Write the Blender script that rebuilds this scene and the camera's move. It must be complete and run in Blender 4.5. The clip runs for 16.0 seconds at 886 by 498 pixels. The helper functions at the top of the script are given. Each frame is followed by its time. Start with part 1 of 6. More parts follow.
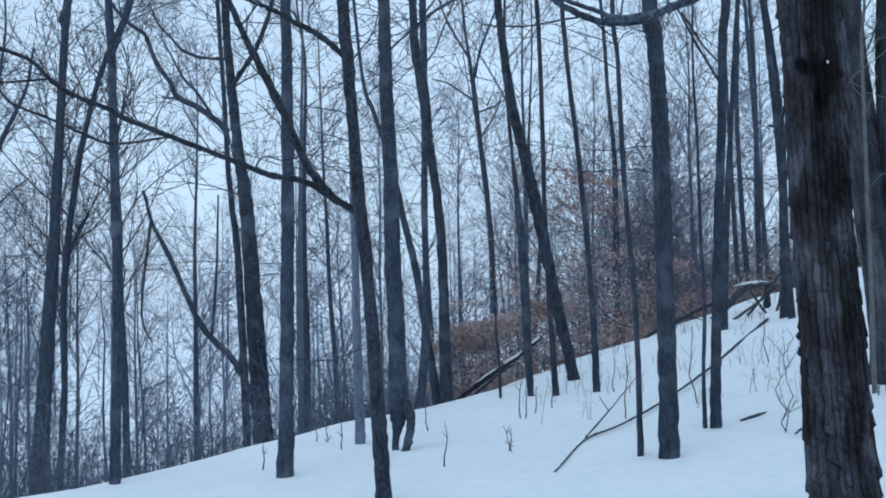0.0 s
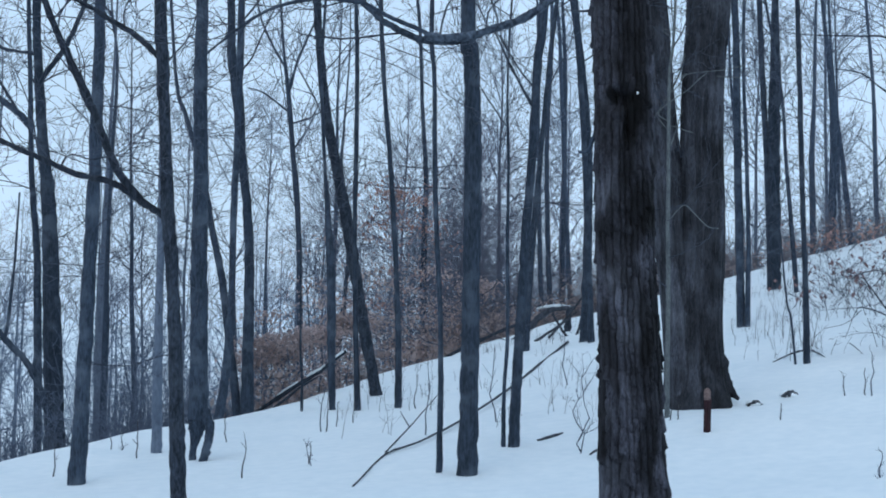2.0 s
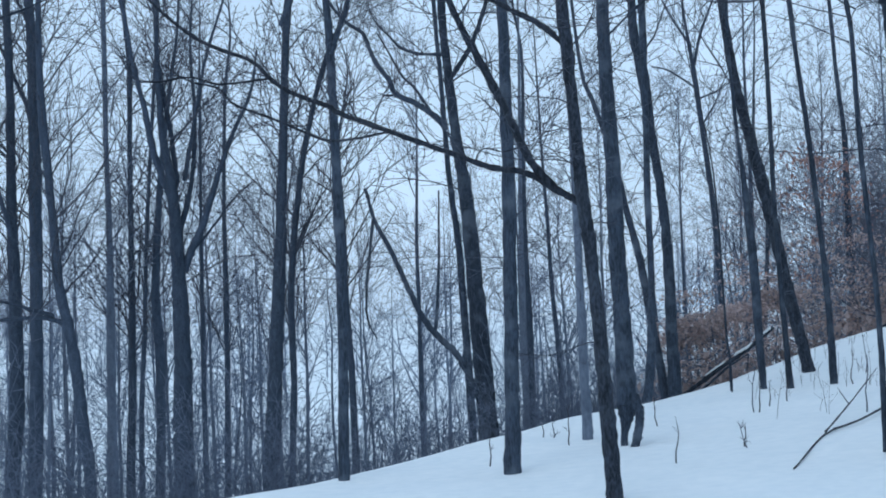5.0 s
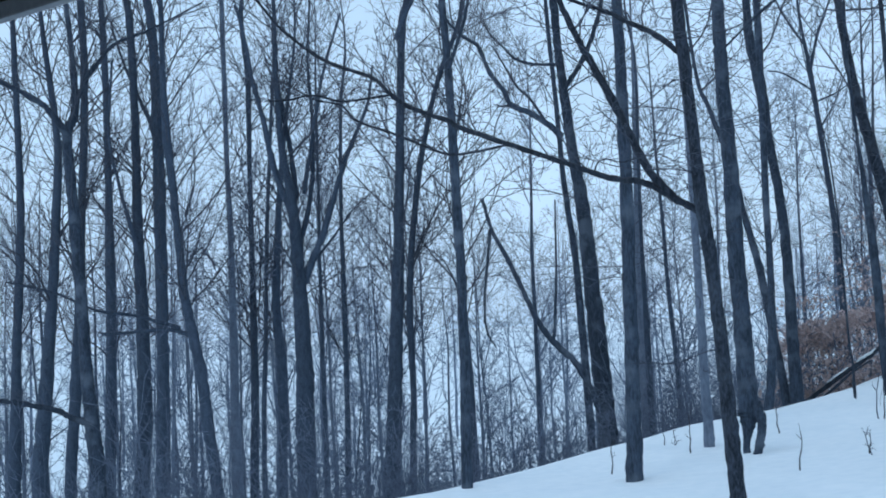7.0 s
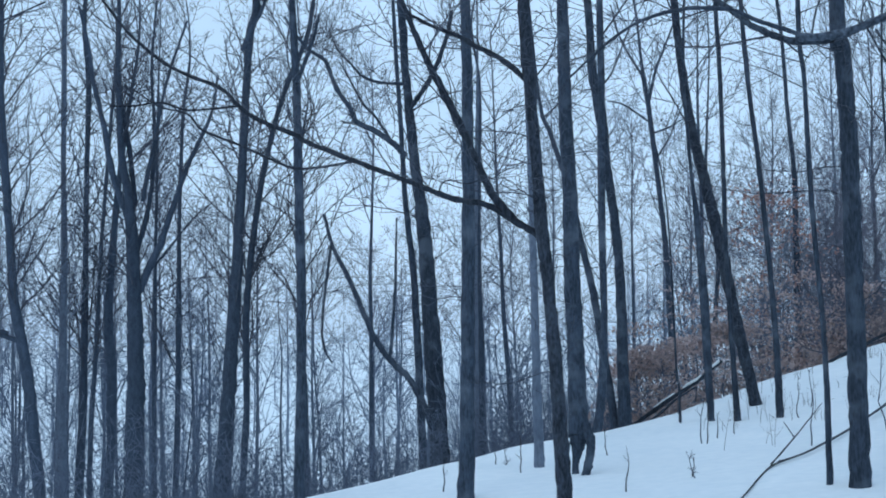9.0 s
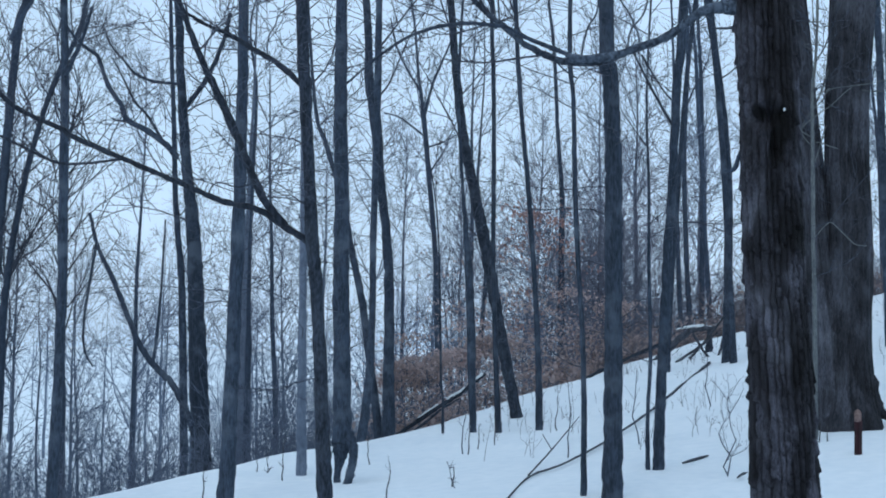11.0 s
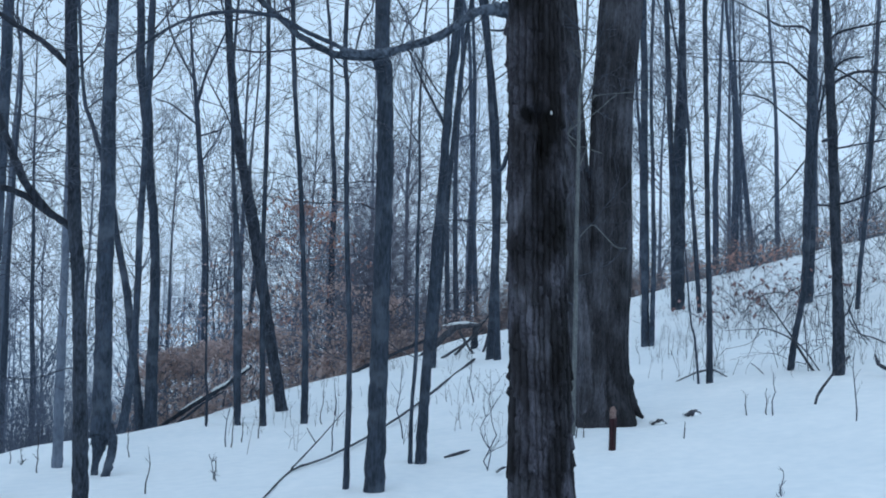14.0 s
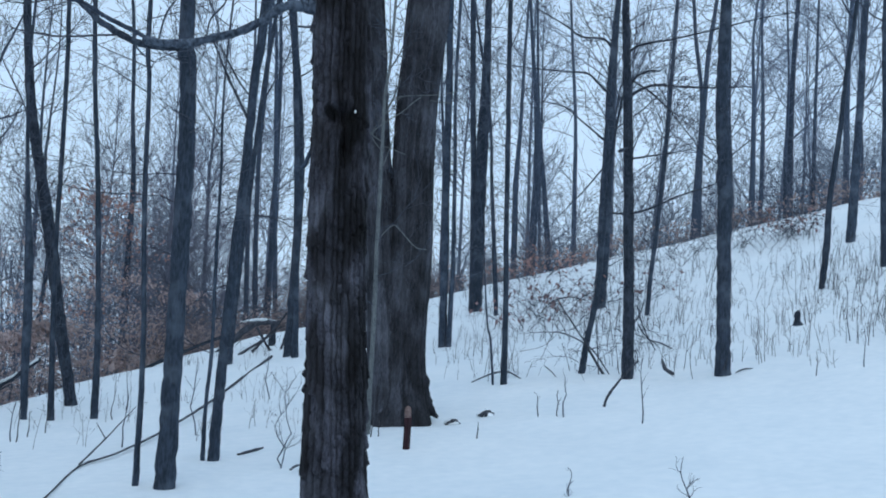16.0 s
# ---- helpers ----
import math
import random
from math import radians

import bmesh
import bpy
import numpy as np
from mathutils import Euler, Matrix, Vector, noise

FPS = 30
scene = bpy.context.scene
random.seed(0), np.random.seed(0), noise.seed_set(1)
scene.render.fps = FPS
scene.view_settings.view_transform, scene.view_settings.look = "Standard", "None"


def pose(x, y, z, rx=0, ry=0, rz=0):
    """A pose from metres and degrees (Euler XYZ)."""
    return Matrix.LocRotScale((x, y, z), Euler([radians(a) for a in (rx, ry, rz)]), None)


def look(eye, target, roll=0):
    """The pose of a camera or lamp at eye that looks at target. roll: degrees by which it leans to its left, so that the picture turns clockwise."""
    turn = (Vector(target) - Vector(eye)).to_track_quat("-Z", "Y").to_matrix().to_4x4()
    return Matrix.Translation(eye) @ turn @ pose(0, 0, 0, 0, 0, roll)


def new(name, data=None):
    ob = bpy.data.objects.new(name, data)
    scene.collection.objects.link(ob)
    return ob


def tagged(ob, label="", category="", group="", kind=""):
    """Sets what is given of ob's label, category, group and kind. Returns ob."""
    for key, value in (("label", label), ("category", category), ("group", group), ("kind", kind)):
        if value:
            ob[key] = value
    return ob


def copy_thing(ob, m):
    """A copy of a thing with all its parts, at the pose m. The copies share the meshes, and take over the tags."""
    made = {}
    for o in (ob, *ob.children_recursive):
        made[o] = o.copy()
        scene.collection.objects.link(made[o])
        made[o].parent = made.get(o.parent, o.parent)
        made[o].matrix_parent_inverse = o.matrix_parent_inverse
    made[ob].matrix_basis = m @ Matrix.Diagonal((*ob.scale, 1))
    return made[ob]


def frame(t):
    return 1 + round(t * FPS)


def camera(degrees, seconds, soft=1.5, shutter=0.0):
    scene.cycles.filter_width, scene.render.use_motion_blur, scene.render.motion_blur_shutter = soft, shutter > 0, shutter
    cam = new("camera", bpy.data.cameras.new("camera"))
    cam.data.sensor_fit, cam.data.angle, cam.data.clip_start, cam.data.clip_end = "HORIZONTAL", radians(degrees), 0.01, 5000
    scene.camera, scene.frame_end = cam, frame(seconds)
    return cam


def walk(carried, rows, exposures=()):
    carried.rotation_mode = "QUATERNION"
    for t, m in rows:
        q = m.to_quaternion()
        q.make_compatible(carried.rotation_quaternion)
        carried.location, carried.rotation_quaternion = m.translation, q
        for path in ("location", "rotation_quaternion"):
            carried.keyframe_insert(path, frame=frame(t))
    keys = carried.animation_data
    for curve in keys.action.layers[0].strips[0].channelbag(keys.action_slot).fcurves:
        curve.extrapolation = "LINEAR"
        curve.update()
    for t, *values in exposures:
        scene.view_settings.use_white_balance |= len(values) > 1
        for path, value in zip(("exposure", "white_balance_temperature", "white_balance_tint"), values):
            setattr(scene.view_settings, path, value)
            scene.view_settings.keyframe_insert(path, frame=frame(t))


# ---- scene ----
cam = camera(34.46, 16.0, soft=1.85)
EYE = 1.9
# seconds, x, y, z from the eye, then turn to the right, tilt up and roll in degrees
ROWS = [
    (0.0, 0.058, -0.048, 0.004, 0.114, 2.514, -1.258),
    (0.5, 0.050, -0.043, 0.002, 2.508, 2.625, -0.394),
    (1.0, 0.040, -0.054, -0.002, 5.095, 2.597, 0.545),
    (1.5, 0.034, -0.063, -0.010, 7.210, 2.761, 1.329),
    (2.0, 0.045, -0.038, -0.012, 7.820, 3.106, 1.054),
    (2.5, 0.045, -0.042, -0.011, 4.885, 3.471, 0.207),
    (3.0, 0.030, -0.014, -0.010, 2.613, 3.425, 0.004),
    (3.5, 0.010, 0.034, -0.005, 0.181, 3.410, -0.435),
    (4.0, 0.003, 0.078, -0.008, -2.300, 3.252, -0.726),
    (4.5, 0.001, 0.157, -0.006, -5.080, 2.951, -1.266),
    (5.0, 0.006, 0.261, 0.003, -8.709, 2.529, -2.258),
    (5.2, 0.008, 0.263, 0.003, -9.723, 2.470, -2.433),
    (7.3, -0.025, 0.018, 0.027, -13.274, 3.181, -2.805),
    (7.5, -0.028, 0.012, 0.027, -12.979, 3.289, -2.791),
    (8.0, -0.044, -0.033, 0.024, -11.895, 3.291, -2.506),
    (8.5, -0.042, -0.054, 0.021, -9.614, 3.390, -1.778),
    (9.0, -0.049, -0.048, 0.019, -6.704, 3.512, -0.946),
    (9.2, -0.051, -0.040, 0.020, -5.621, 3.452, -0.659),
    (11.3, -0.023, -0.029, -0.007, 3.481, 4.004, 0.557),
    (11.5, -0.023, -0.034, -0.008, 4.121, 4.066, 0.497),
    (12.0, -0.029, -0.045, -0.013, 5.462, 4.095, 0.785),
    (12.5, -0.025, -0.039, -0.013, 7.151, 3.881, 0.932),
    (13.0, -0.014, -0.047, -0.011, 8.621, 3.962, 1.297),
    (13.5, -0.008, -0.039, -0.011, 10.008, 3.759, 1.446),
    (14.0, -0.003, -0.032, -0.013, 11.590, 3.855, 1.724),
    (14.5, -0.002, -0.031, -0.017, 13.480, 3.947, 2.187),
    (15.0, 0.003, -0.026, -0.013, 15.667, 3.982, 2.208),
    (15.5, 0.011, -0.015, -0.011, 17.555, 3.901, 2.519),
    (16.0, 0.005, -0.046, -0.018, 19.551, 4.133, 2.922),
]


def aim(x, y, z, turn, tilt, roll):
    a, b = radians(turn), radians(tilt)
    eye = Vector((x, y, EYE + z))
    return look(eye, eye + Vector((math.sin(a) * math.cos(b), math.cos(a) * math.cos(b), math.sin(b))), roll)


# the white balance turns a little bluer while the view lies to the left
TINTS = [(0.0, 0.0, 6500, 10), (4.5, 0.0, 6480, 10), (7.0, 0.0, 6180, 8), (9.2, 0.0, 6200, 8), (11.3, 0.0, 6480, 10), (16.0, 0.0, 6500, 10)]
walk(cam, [(t, aim(*row)) for t, *row in ROWS], TINTS)

# ---- overcast winter light ----
world = bpy.data.worlds.new("winter_sky")
scene.world = world
world.use_nodes = True
wn, wl = world.node_tree.nodes, world.node_tree.links
sky = wn.new("ShaderNodeTexSky")
sky.sky_type = "NISHITA"
sky.sun_disc = False
sky.sun_elevation, sky.sun_rotation = radians(18), radians(200)
sky.air_density, sky.dust_density = 1.0, 2.0
cloud = wn.new("ShaderNodeMix")
cloud.data_type = "RGBA"
cloud.inputs[0].default_value = 0.9
wl.new(sky.outputs[0], cloud.inputs[6])
cloud.inputs[7].default_value = (4.74, 6.50, 8.58, 1)
drift = wn.new("ShaderNodeTexNoise")
drift.inputs["Scale"].default_value, drift.inputs["Detail"].default_value = 7.0, 5.0
place = wn.new("ShaderNodeTexCoord")
wl.new(place.outputs["Generated"], drift.inputs["Vector"])
patchy = wn.new("ShaderNodeMapRange")
patchy.inputs[1].default_value, patchy.inputs[2].default_value = 0.3, 0.7
patchy.inputs[3].default_value, patchy.inputs[4].default_value = 0.93, 1.07
wl.new(drift.outputs["Fac"], patchy.inputs[0])
grey = wn.new("ShaderNodeHueSaturation")
wl.new(patchy.outputs[0], grey.inputs["Value"])
wl.new(cloud.outputs[2], grey.inputs["Color"])
wl.new(grey.outputs[0], wn["Background"].inputs[0])
wn["Background"].inputs[1].default_value = 0.1245

sun_data = bpy.data.lights.new("veiled_sun", "SUN")
sun_data.energy, sun_data.angle, sun_data.color = 0.5, radians(40), (0.88, 0.95, 1.0)
sun = new("veiled_sun", sun_data)
sun.matrix_world = look((0, 0, 60), (21, 42, 15))


# ---- materials ----
def node_material(name, dark, light, rough, scale, stretch=1.0, bump=0.4, reach=0.02, fine=6.0, spot=None, amount=0.5, edge_at=(0.36, 0.66), distort=0.0, stain=None, thin=0.0, toned=None):
    m = bpy.data.materials.new(name)
    m.use_nodes = True
    n, l = m.node_tree.nodes, m.node_tree.links
    bsdf = n["Principled BSDF"]
    bsdf.inputs["Roughness"].default_value = rough
    bsdf.inputs["Specular IOR Level"].default_value = 0.25
    co = n.new("ShaderNodeTexCoord")
    mp = n.new("ShaderNodeMapping")
    mp.inputs["Scale"].default_value = (scale, scale, scale * stretch)
    l.new(co.outputs["Object"], mp.inputs["Vector"])
    big = n.new("ShaderNodeTexNoise")
    big.inputs["Scale"].default_value, big.inputs["Detail"].default_value = 1.0, 5.0
    small = n.new("ShaderNodeTexNoise")
    small.inputs["Scale"].default_value, small.inputs["Detail"].default_value = fine, 4.0
    for k in (big, small):
        k.inputs["Distortion"].default_value = distort
        l.new(mp.outputs[0], k.inputs["Vector"])
    mixed = n.new("ShaderNodeMath")
    mixed.operation = "MULTIPLY_ADD"
    mixed.inputs[1].default_value = 0.55
    l.new(small.outputs["Fac"], mixed.inputs[0])
    part_of = n.new("ShaderNodeMath")
    part_of.operation = "MULTIPLY"
    part_of.inputs[1].default_value = 0.45
    l.new(big.outputs["Fac"], part_of.inputs[0])
    l.new(part_of.outputs[0], mixed.inputs[2])
    ramp = n.new("ShaderNodeValToRGB")
    ramp.color_ramp.elements[0].position, ramp.color_ramp.elements[1].position = edge_at
    ramp.color_ramp.elements[0].color, ramp.color_ramp.elements[1].color = (*dark, 1), (*light, 1)
    l.new(mixed.outputs[0], ramp.inputs[0])
    colour = ramp.outputs[0]
    if spot:
        patch = n.new("ShaderNodeTexNoise")
        patch.inputs["Scale"].default_value, patch.inputs["Detail"].default_value = 3.0, 6.0
        l.new(co.outputs["Object"], patch.inputs["Vector"])
        edge = n.new("ShaderNodeMapRange")
        edge.inputs[1].default_value, edge.inputs[2].default_value = 0.51, 0.66
        edge.inputs[4].default_value = amount
        l.new(patch.outputs["Fac"], edge.inputs[0])
        over = n.new("ShaderNodeMix")
        over.data_type = "RGBA"
        l.new(edge.outputs[0], over.inputs[0])
        l.new(colour, over.inputs[6])
        over.inputs[7].default_value = (*spot, 1)
        colour = over.outputs[2]
    if stain:
        wet = n.new("ShaderNodeTexNoise")
        wet.inputs["Scale"].default_value, wet.inputs["Detail"].default_value, wet.inputs["Distortion"].default_value = 3.2, 5.0, 0.7
        squash = n.new("ShaderNodeMapping")
        squash.inputs["Scale"].default_value = (1.0, 1.0, 0.45)
        l.new(co.outputs["Object"], squash.inputs["Vector"])
        l.new(squash.outputs[0], wet.inputs["Vector"])
        rim = n.new("ShaderNodeMapRange")
        rim.inputs[1].default_value, rim.inputs[2].default_value, rim.inputs[4].default_value = 0.48, 0.59, 0.80
        l.new(wet.outputs["Fac"], rim.inputs[0])
        soak = n.new("ShaderNodeMix")
        soak.data_type = "RGBA"
        l.new(rim.outputs[0], soak.inputs[0])
        l.new(colour, soak.inputs[6])
        soak.inputs[7].default_value = (*stain, 1)
        colour = soak.outputs[2]
    if toned:
        # each plate of bark has weathered to its own grey
        own = n.new("ShaderNodeAttribute")
        own.attribute_name = "plate_tone"
        level = n.new("ShaderNodeMapRange")
        level.inputs[3].default_value, level.inputs[4].default_value = toned
        l.new(own.outputs["Fac"], level.inputs[0])
        scaly = n.new("ShaderNodeVectorMath")
        scaly.operation = "SCALE"
        l.new(colour, scaly.inputs[0])
        l.new(level.outputs[0], scaly.inputs["Scale"])
        colour = scaly.outputs[0]
    each = n.new("ShaderNodeObjectInfo")
    vary = n.new("ShaderNodeMapRange")
    vary.inputs[3].default_value, vary.inputs[4].default_value = 0.78, 1.22
    l.new(each.outputs["Random"], vary.inputs[0])
    tone = n.new("ShaderNodeHueSaturation")
    l.new(vary.outputs[0], tone.inputs["Value"])
    l.new(colour, tone.inputs["Color"])
    l.new(tone.outputs[0], bsdf.inputs["Base Color"])
    b = n.new("ShaderNodeBump")
    b.inputs["Strength"].default_value, b.inputs["Distance"].default_value = bump, reach
    l.new(mixed.outputs[0], b.inputs["Height"])
    l.new(b.outputs[0], bsdf.inputs["Normal"])
    if thin:
        glow_through = n.new("ShaderNodeBsdfTranslucent")
        l.new(tone.outputs[0], glow_through.inputs["Color"])
        both = n.new("ShaderNodeMixShader")
        both.inputs[0].default_value = thin
        l.new(bsdf.outputs[0], both.inputs[1])
        l.new(glow_through.outputs[0], both.inputs[2])
        l.new(both.outputs[0], n["Material Output"].inputs["Surface"])
    return m


SNOW = node_material("snow", (0.690, 0.742, 0.772), (0.780, 0.812, 0.826), 0.85, 0.7, 1.0, 0.25, 0.05, 9.0)
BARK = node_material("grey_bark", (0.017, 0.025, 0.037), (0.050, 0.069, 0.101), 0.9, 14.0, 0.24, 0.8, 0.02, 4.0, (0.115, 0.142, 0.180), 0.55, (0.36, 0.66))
DARK_BARK = node_material("dark_wet_bark", (0.009, 0.013, 0.020), (0.038, 0.050, 0.072), 0.8, 14.0, 0.36, 0.9, 0.02, 4.0, (0.064, 0.079, 0.10), 0.4, (0.40, 0.62))
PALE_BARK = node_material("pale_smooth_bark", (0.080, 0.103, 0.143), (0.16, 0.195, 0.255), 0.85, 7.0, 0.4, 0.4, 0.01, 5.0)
RUGGED = node_material("furrowed_bark", (0.020, 0.0205, 0.028), (0.084, 0.086, 0.109), 0.92, 15.0, 0.5, 1.0, 0.02, 5.0, (0.125, 0.132, 0.155), 0.38, (0.38, 0.64), 0.8, (0.013, 0.0125, 0.015), toned=(0.06, 1.36))
TWIN_BARK = node_material("ridged_bark", (0.018, 0.020, 0.026), (0.074, 0.078, 0.095), 0.92, 14.0, 0.22, 0.8, 0.012, 5.0, (0.10, 0.108, 0.125), 0.3, (0.38, 0.64), 0.5, toned=(0.06, 1.4))
# distance haze painted into the bark tone; the near tree's stub shares it
MID_BARK = node_material("hazed_mid_grey_bark", (0.031, 0.045, 0.068), (0.076, 0.104, 0.150), 0.9, 12.0, 0.4, 0.6, 0.02, 5.0)
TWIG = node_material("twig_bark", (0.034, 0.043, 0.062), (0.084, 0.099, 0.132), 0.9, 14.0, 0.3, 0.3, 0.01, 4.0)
# air haze put into the colour: paler and bluer than the near twigs
FAR_TWIG = node_material("haze_tinted_wood", (0.104, 0.132, 0.184), (0.196, 0.238, 0.315), 0.95, 3.0, 0.4, 0.2, 0.02, 4.0)
# some bluish haze worked into the colour, between near twigs and FAR_TWIG
UNDER = node_material("hazed_undergrowth", (0.070, 0.089, 0.126), (0.140, 0.170, 0.230), 0.95, 3.0, 0.4, 0.2, 0.02, 4.0)
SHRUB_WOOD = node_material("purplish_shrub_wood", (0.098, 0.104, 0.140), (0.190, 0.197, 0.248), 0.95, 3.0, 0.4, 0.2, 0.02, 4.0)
BRUSH = node_material("brown_brush_stems", (0.135, 0.118, 0.132), (0.27, 0.238, 0.255), 0.9, 6.0, 0.4, 0.3, 0.01, 4.0)
LEAF = node_material("dry_beech_leaf", (0.33, 0.248, 0.238), (0.56, 0.445, 0.42), 0.8, 5.0, 1.0, 0.2, 0.005, 5.0, thin=0.4)
RED_LEAF = node_material("dry_red_leaf", (0.32, 0.180, 0.160), (0.53, 0.33, 0.29), 0.8, 5.0, 1.0, 0.2, 0.005, 5.0, thin=0.4)
SHRUB_LEAF = node_material("dull_mauve_leaf", (0.19, 0.115, 0.115), (0.35, 0.225, 0.22), 0.8, 5.0, 1.0, 0.2, 0.005, 5.0, thin=0.4)
LICHEN = node_material("lichened_sapling_bark", (0.072, 0.084, 0.094), (0.165, 0.182, 0.185), 0.9, 20.0, 0.3, 0.4, 0.005, 4.0)
LIMB_BARK = node_material("blotched_limb_bark", (0.020, 0.028, 0.041), (0.092, 0.118, 0.157), 0.9, 9.0, 0.8, 0.9, 0.01, 4.0, edge_at=(0.40, 0.62))
DEAD = node_material("dead_wood", (0.024, 0.028, 0.037), (0.090, 0.098, 0.118), 0.9, 10.0, 0.3, 0.8, 0.01, 4.0)
WEED = node_material("dead_weed", (0.028, 0.030, 0.036), (0.085, 0.085, 0.092), 0.9, 9.0, 0.5, 0.2, 0.005, 4.0)
POST = node_material("rusty_post_paint", (0.014, 0.006, 0.008), (0.040, 0.013, 0.017), 0.7, 12.0, 0.4, 0.5, 0.005, 4.0)
POST_TOP = node_material("weathered_post_cap", (0.11, 0.070, 0.066), (0.27, 0.19, 0.175), 0.8, 12.0, 1.0, 0.5, 0.005, 4.0)

# ---- ground ----
CREST_X = (-30.0, -14.0, -8.0, -4.1, -2.8, -1.5, 0.4, 2.5, 5.1, 6.9, 11.0, 14.5, 19.0, 23.0, 34.0, 60.0)
CREST_Y = (-8.0, 4.0, 11.0, 15.7, 18.4, 20.9, 22.8, 26.9, 29.8, 31.4, 32.4, 32.4, 31.9, 30.6, 28.0, 24.0)


def ground(x, y):
    """Height of the snow: a spur that rises to the right and falls away behind its crest."""
    xs, ys = np.clip(x, -16, 26), np.clip(y, -4, 36)
    near = -0.003 - 0.0138 * xs + 0.0090 * ys + 0.00441 * xs * xs + 0.00525 * xs * ys + 0.000574 * ys * ys
    near = near - 0.06 * np.exp(-((x - 6.55) / 0.75) ** 2 - ((y - 17.35) / 0.34) ** 2) + 0.015 * np.exp(-((x - 6.3) / 0.9) ** 2 - ((y - 16.6) / 0.35) ** 2)
    b = np.maximum(0.0, y - np.interp(x, CREST_X, CREST_Y) + 0.5)
    fall = 0.40 * b * b / (b + 2.0)
    cap = 8.5 + near
    return near - cap * (1 - np.exp(-fall / cap))


def mesh_of(name, verts, faces, material, smooth=True):
    """A mesh of quads from arrays."""
    me = bpy.data.meshes.new(name)
    verts, faces = np.asarray(verts, np.float32), np.asarray(faces, np.int32)
    me.vertices.add(len(verts))
    me.vertices.foreach_set("co", verts.ravel())
    me.loops.add(faces.size)
    me.loops.foreach_set("vertex_index", faces.ravel())
    me.polygons.add(len(faces))
    me.polygons.foreach_set("loop_start", np.arange(0, faces.size, 4, dtype=np.int32))
    me.polygons.foreach_set("use_smooth", np.full(len(faces), smooth))
    me.materials.append(material)
    me.update(calc_edges=True)
    return me


def spread(a, b, step, far):
    """Even steps from a to b, then ever wider ones out to far on both sides."""
    mid = list(np.arange(a, b + step / 2, step))
    lo, hi, s = [], [], step
    while (lo[-1] if lo else a) > -far:
        s *= 1.28
        lo.append((lo[-1] if lo else a) - s)
    s = step
    while (hi[-1] if hi else b) < far:
        s *= 1.28
        hi.append((hi[-1] if hi else b) + s)
    return np.array(lo[::-1] + mid + hi)


gx, gy = spread(-9, 27, 0.2, 3000), spread(7, 37, 0.2, 3000)
GX, GY = np.meshgrid(gx, gy)
GZ = ground(GX, GY)
GZ = GZ + np.where(np.hypot(GX, GY) < 60, 0.022 * np.sin(GX * 1.9 + 0.8 * np.sin(GY * 1.3)) * np.sin(GY * 1.5 + 1.1 * np.sin(GX * 0.9)) + 0.02 * np.sin(0.6 * GX - 0.8 * GY), 0)
wide, deep = len(gx), len(gy)
idx = np.arange(wide * deep).reshape(deep, wide)
quads = np.stack([idx[:-1, :-1], idx[:-1, 1:], idx[1:, 1:], idx[1:, :-1]], -1).reshape(-1, 4)
snow_ground = new("ground", mesh_of("ground", np.stack([GX, GY, GZ], -1).reshape(-1, 3), quads, SNOW))
tagged(snow_ground, "smooth deep snow over a rising hillside", "ground", kind="structure")


# ---- builders ----
class Tubes:
    """Gathers tapered tubes into one mesh of quads."""

    def __init__(self):
        self.v, self.f, self.n = [], [], 0

    def add(self, pts, radii, sides=5):
        """pts: n x 3, or many alike tubes at once, m x n x 3."""
        p, r = np.asarray(pts, float), np.asarray(radii, float)
        if p.ndim == 2:
            p, r = p[None], r[None]
        d = np.gradient(p, axis=1)
        d /= np.linalg.norm(d, axis=2)[..., None] + 1e-9
        ref = np.where(np.abs(d[:, :1, 1:2]) < 0.8, np.array((0.0, 1.0, 0.0)), np.array((1.0, 0.0, 0.0)))
        u = np.cross(d, np.broadcast_to(ref, d.shape))
        u /= np.linalg.norm(u, axis=2)[..., None] + 1e-9
        w = np.cross(d, u)
        a = np.linspace(0, 2 * np.pi, sides, endpoint=False)
        self.put(p[:, :, None] + r[:, :, None, None] * (np.cos(a)[:, None] * u[:, :, None] + np.sin(a)[:, None] * w[:, :, None]))

    def put(self, ring):
        """ring: m x n x sides x 3."""
        if ring.ndim == 3:
            ring = ring[None]
        m, k, sides = ring.shape[:3]
        o = (np.arange(m) * k * sides)[:, None, None] + self.n
        i = (np.arange(k - 1) * sides)[None, :, None]
        j = np.arange(sides)[None, None]
        j2 = (j + 1) % sides
        self.f.append(np.stack([o + i + j, o + i + j2, o + i + sides + j2, o + i + sides + j], -1).reshape(-1, 4))
        self.v.append(ring.reshape(-1, 3))
        self.n += m * k * sides

    def quads(self, corners):
        """corners: N x 4 x 3, loose leaves."""
        k = len(corners)
        self.v.append(np.asarray(corners).reshape(-1, 3))
        self.f.append(np.arange(k * 4).reshape(k, 4) + self.n)
        self.n += k * 4

    def merge(self, other):
        self.f.append(np.concatenate(other.f) + self.n)
        self.v.append(other.arrays())
        self.n += other.n

    def arrays(self):
        return np.concatenate(self.v)

    def mesh(self, name, material, smooth=True):
        return mesh_of(name, self.arrays(), np.concatenate(self.f), material, smooth)


def part(name, mesh, parent, label=""):
    ob = new(name, mesh)
    ob.parent = parent
    return tagged(ob, label) if label else ob


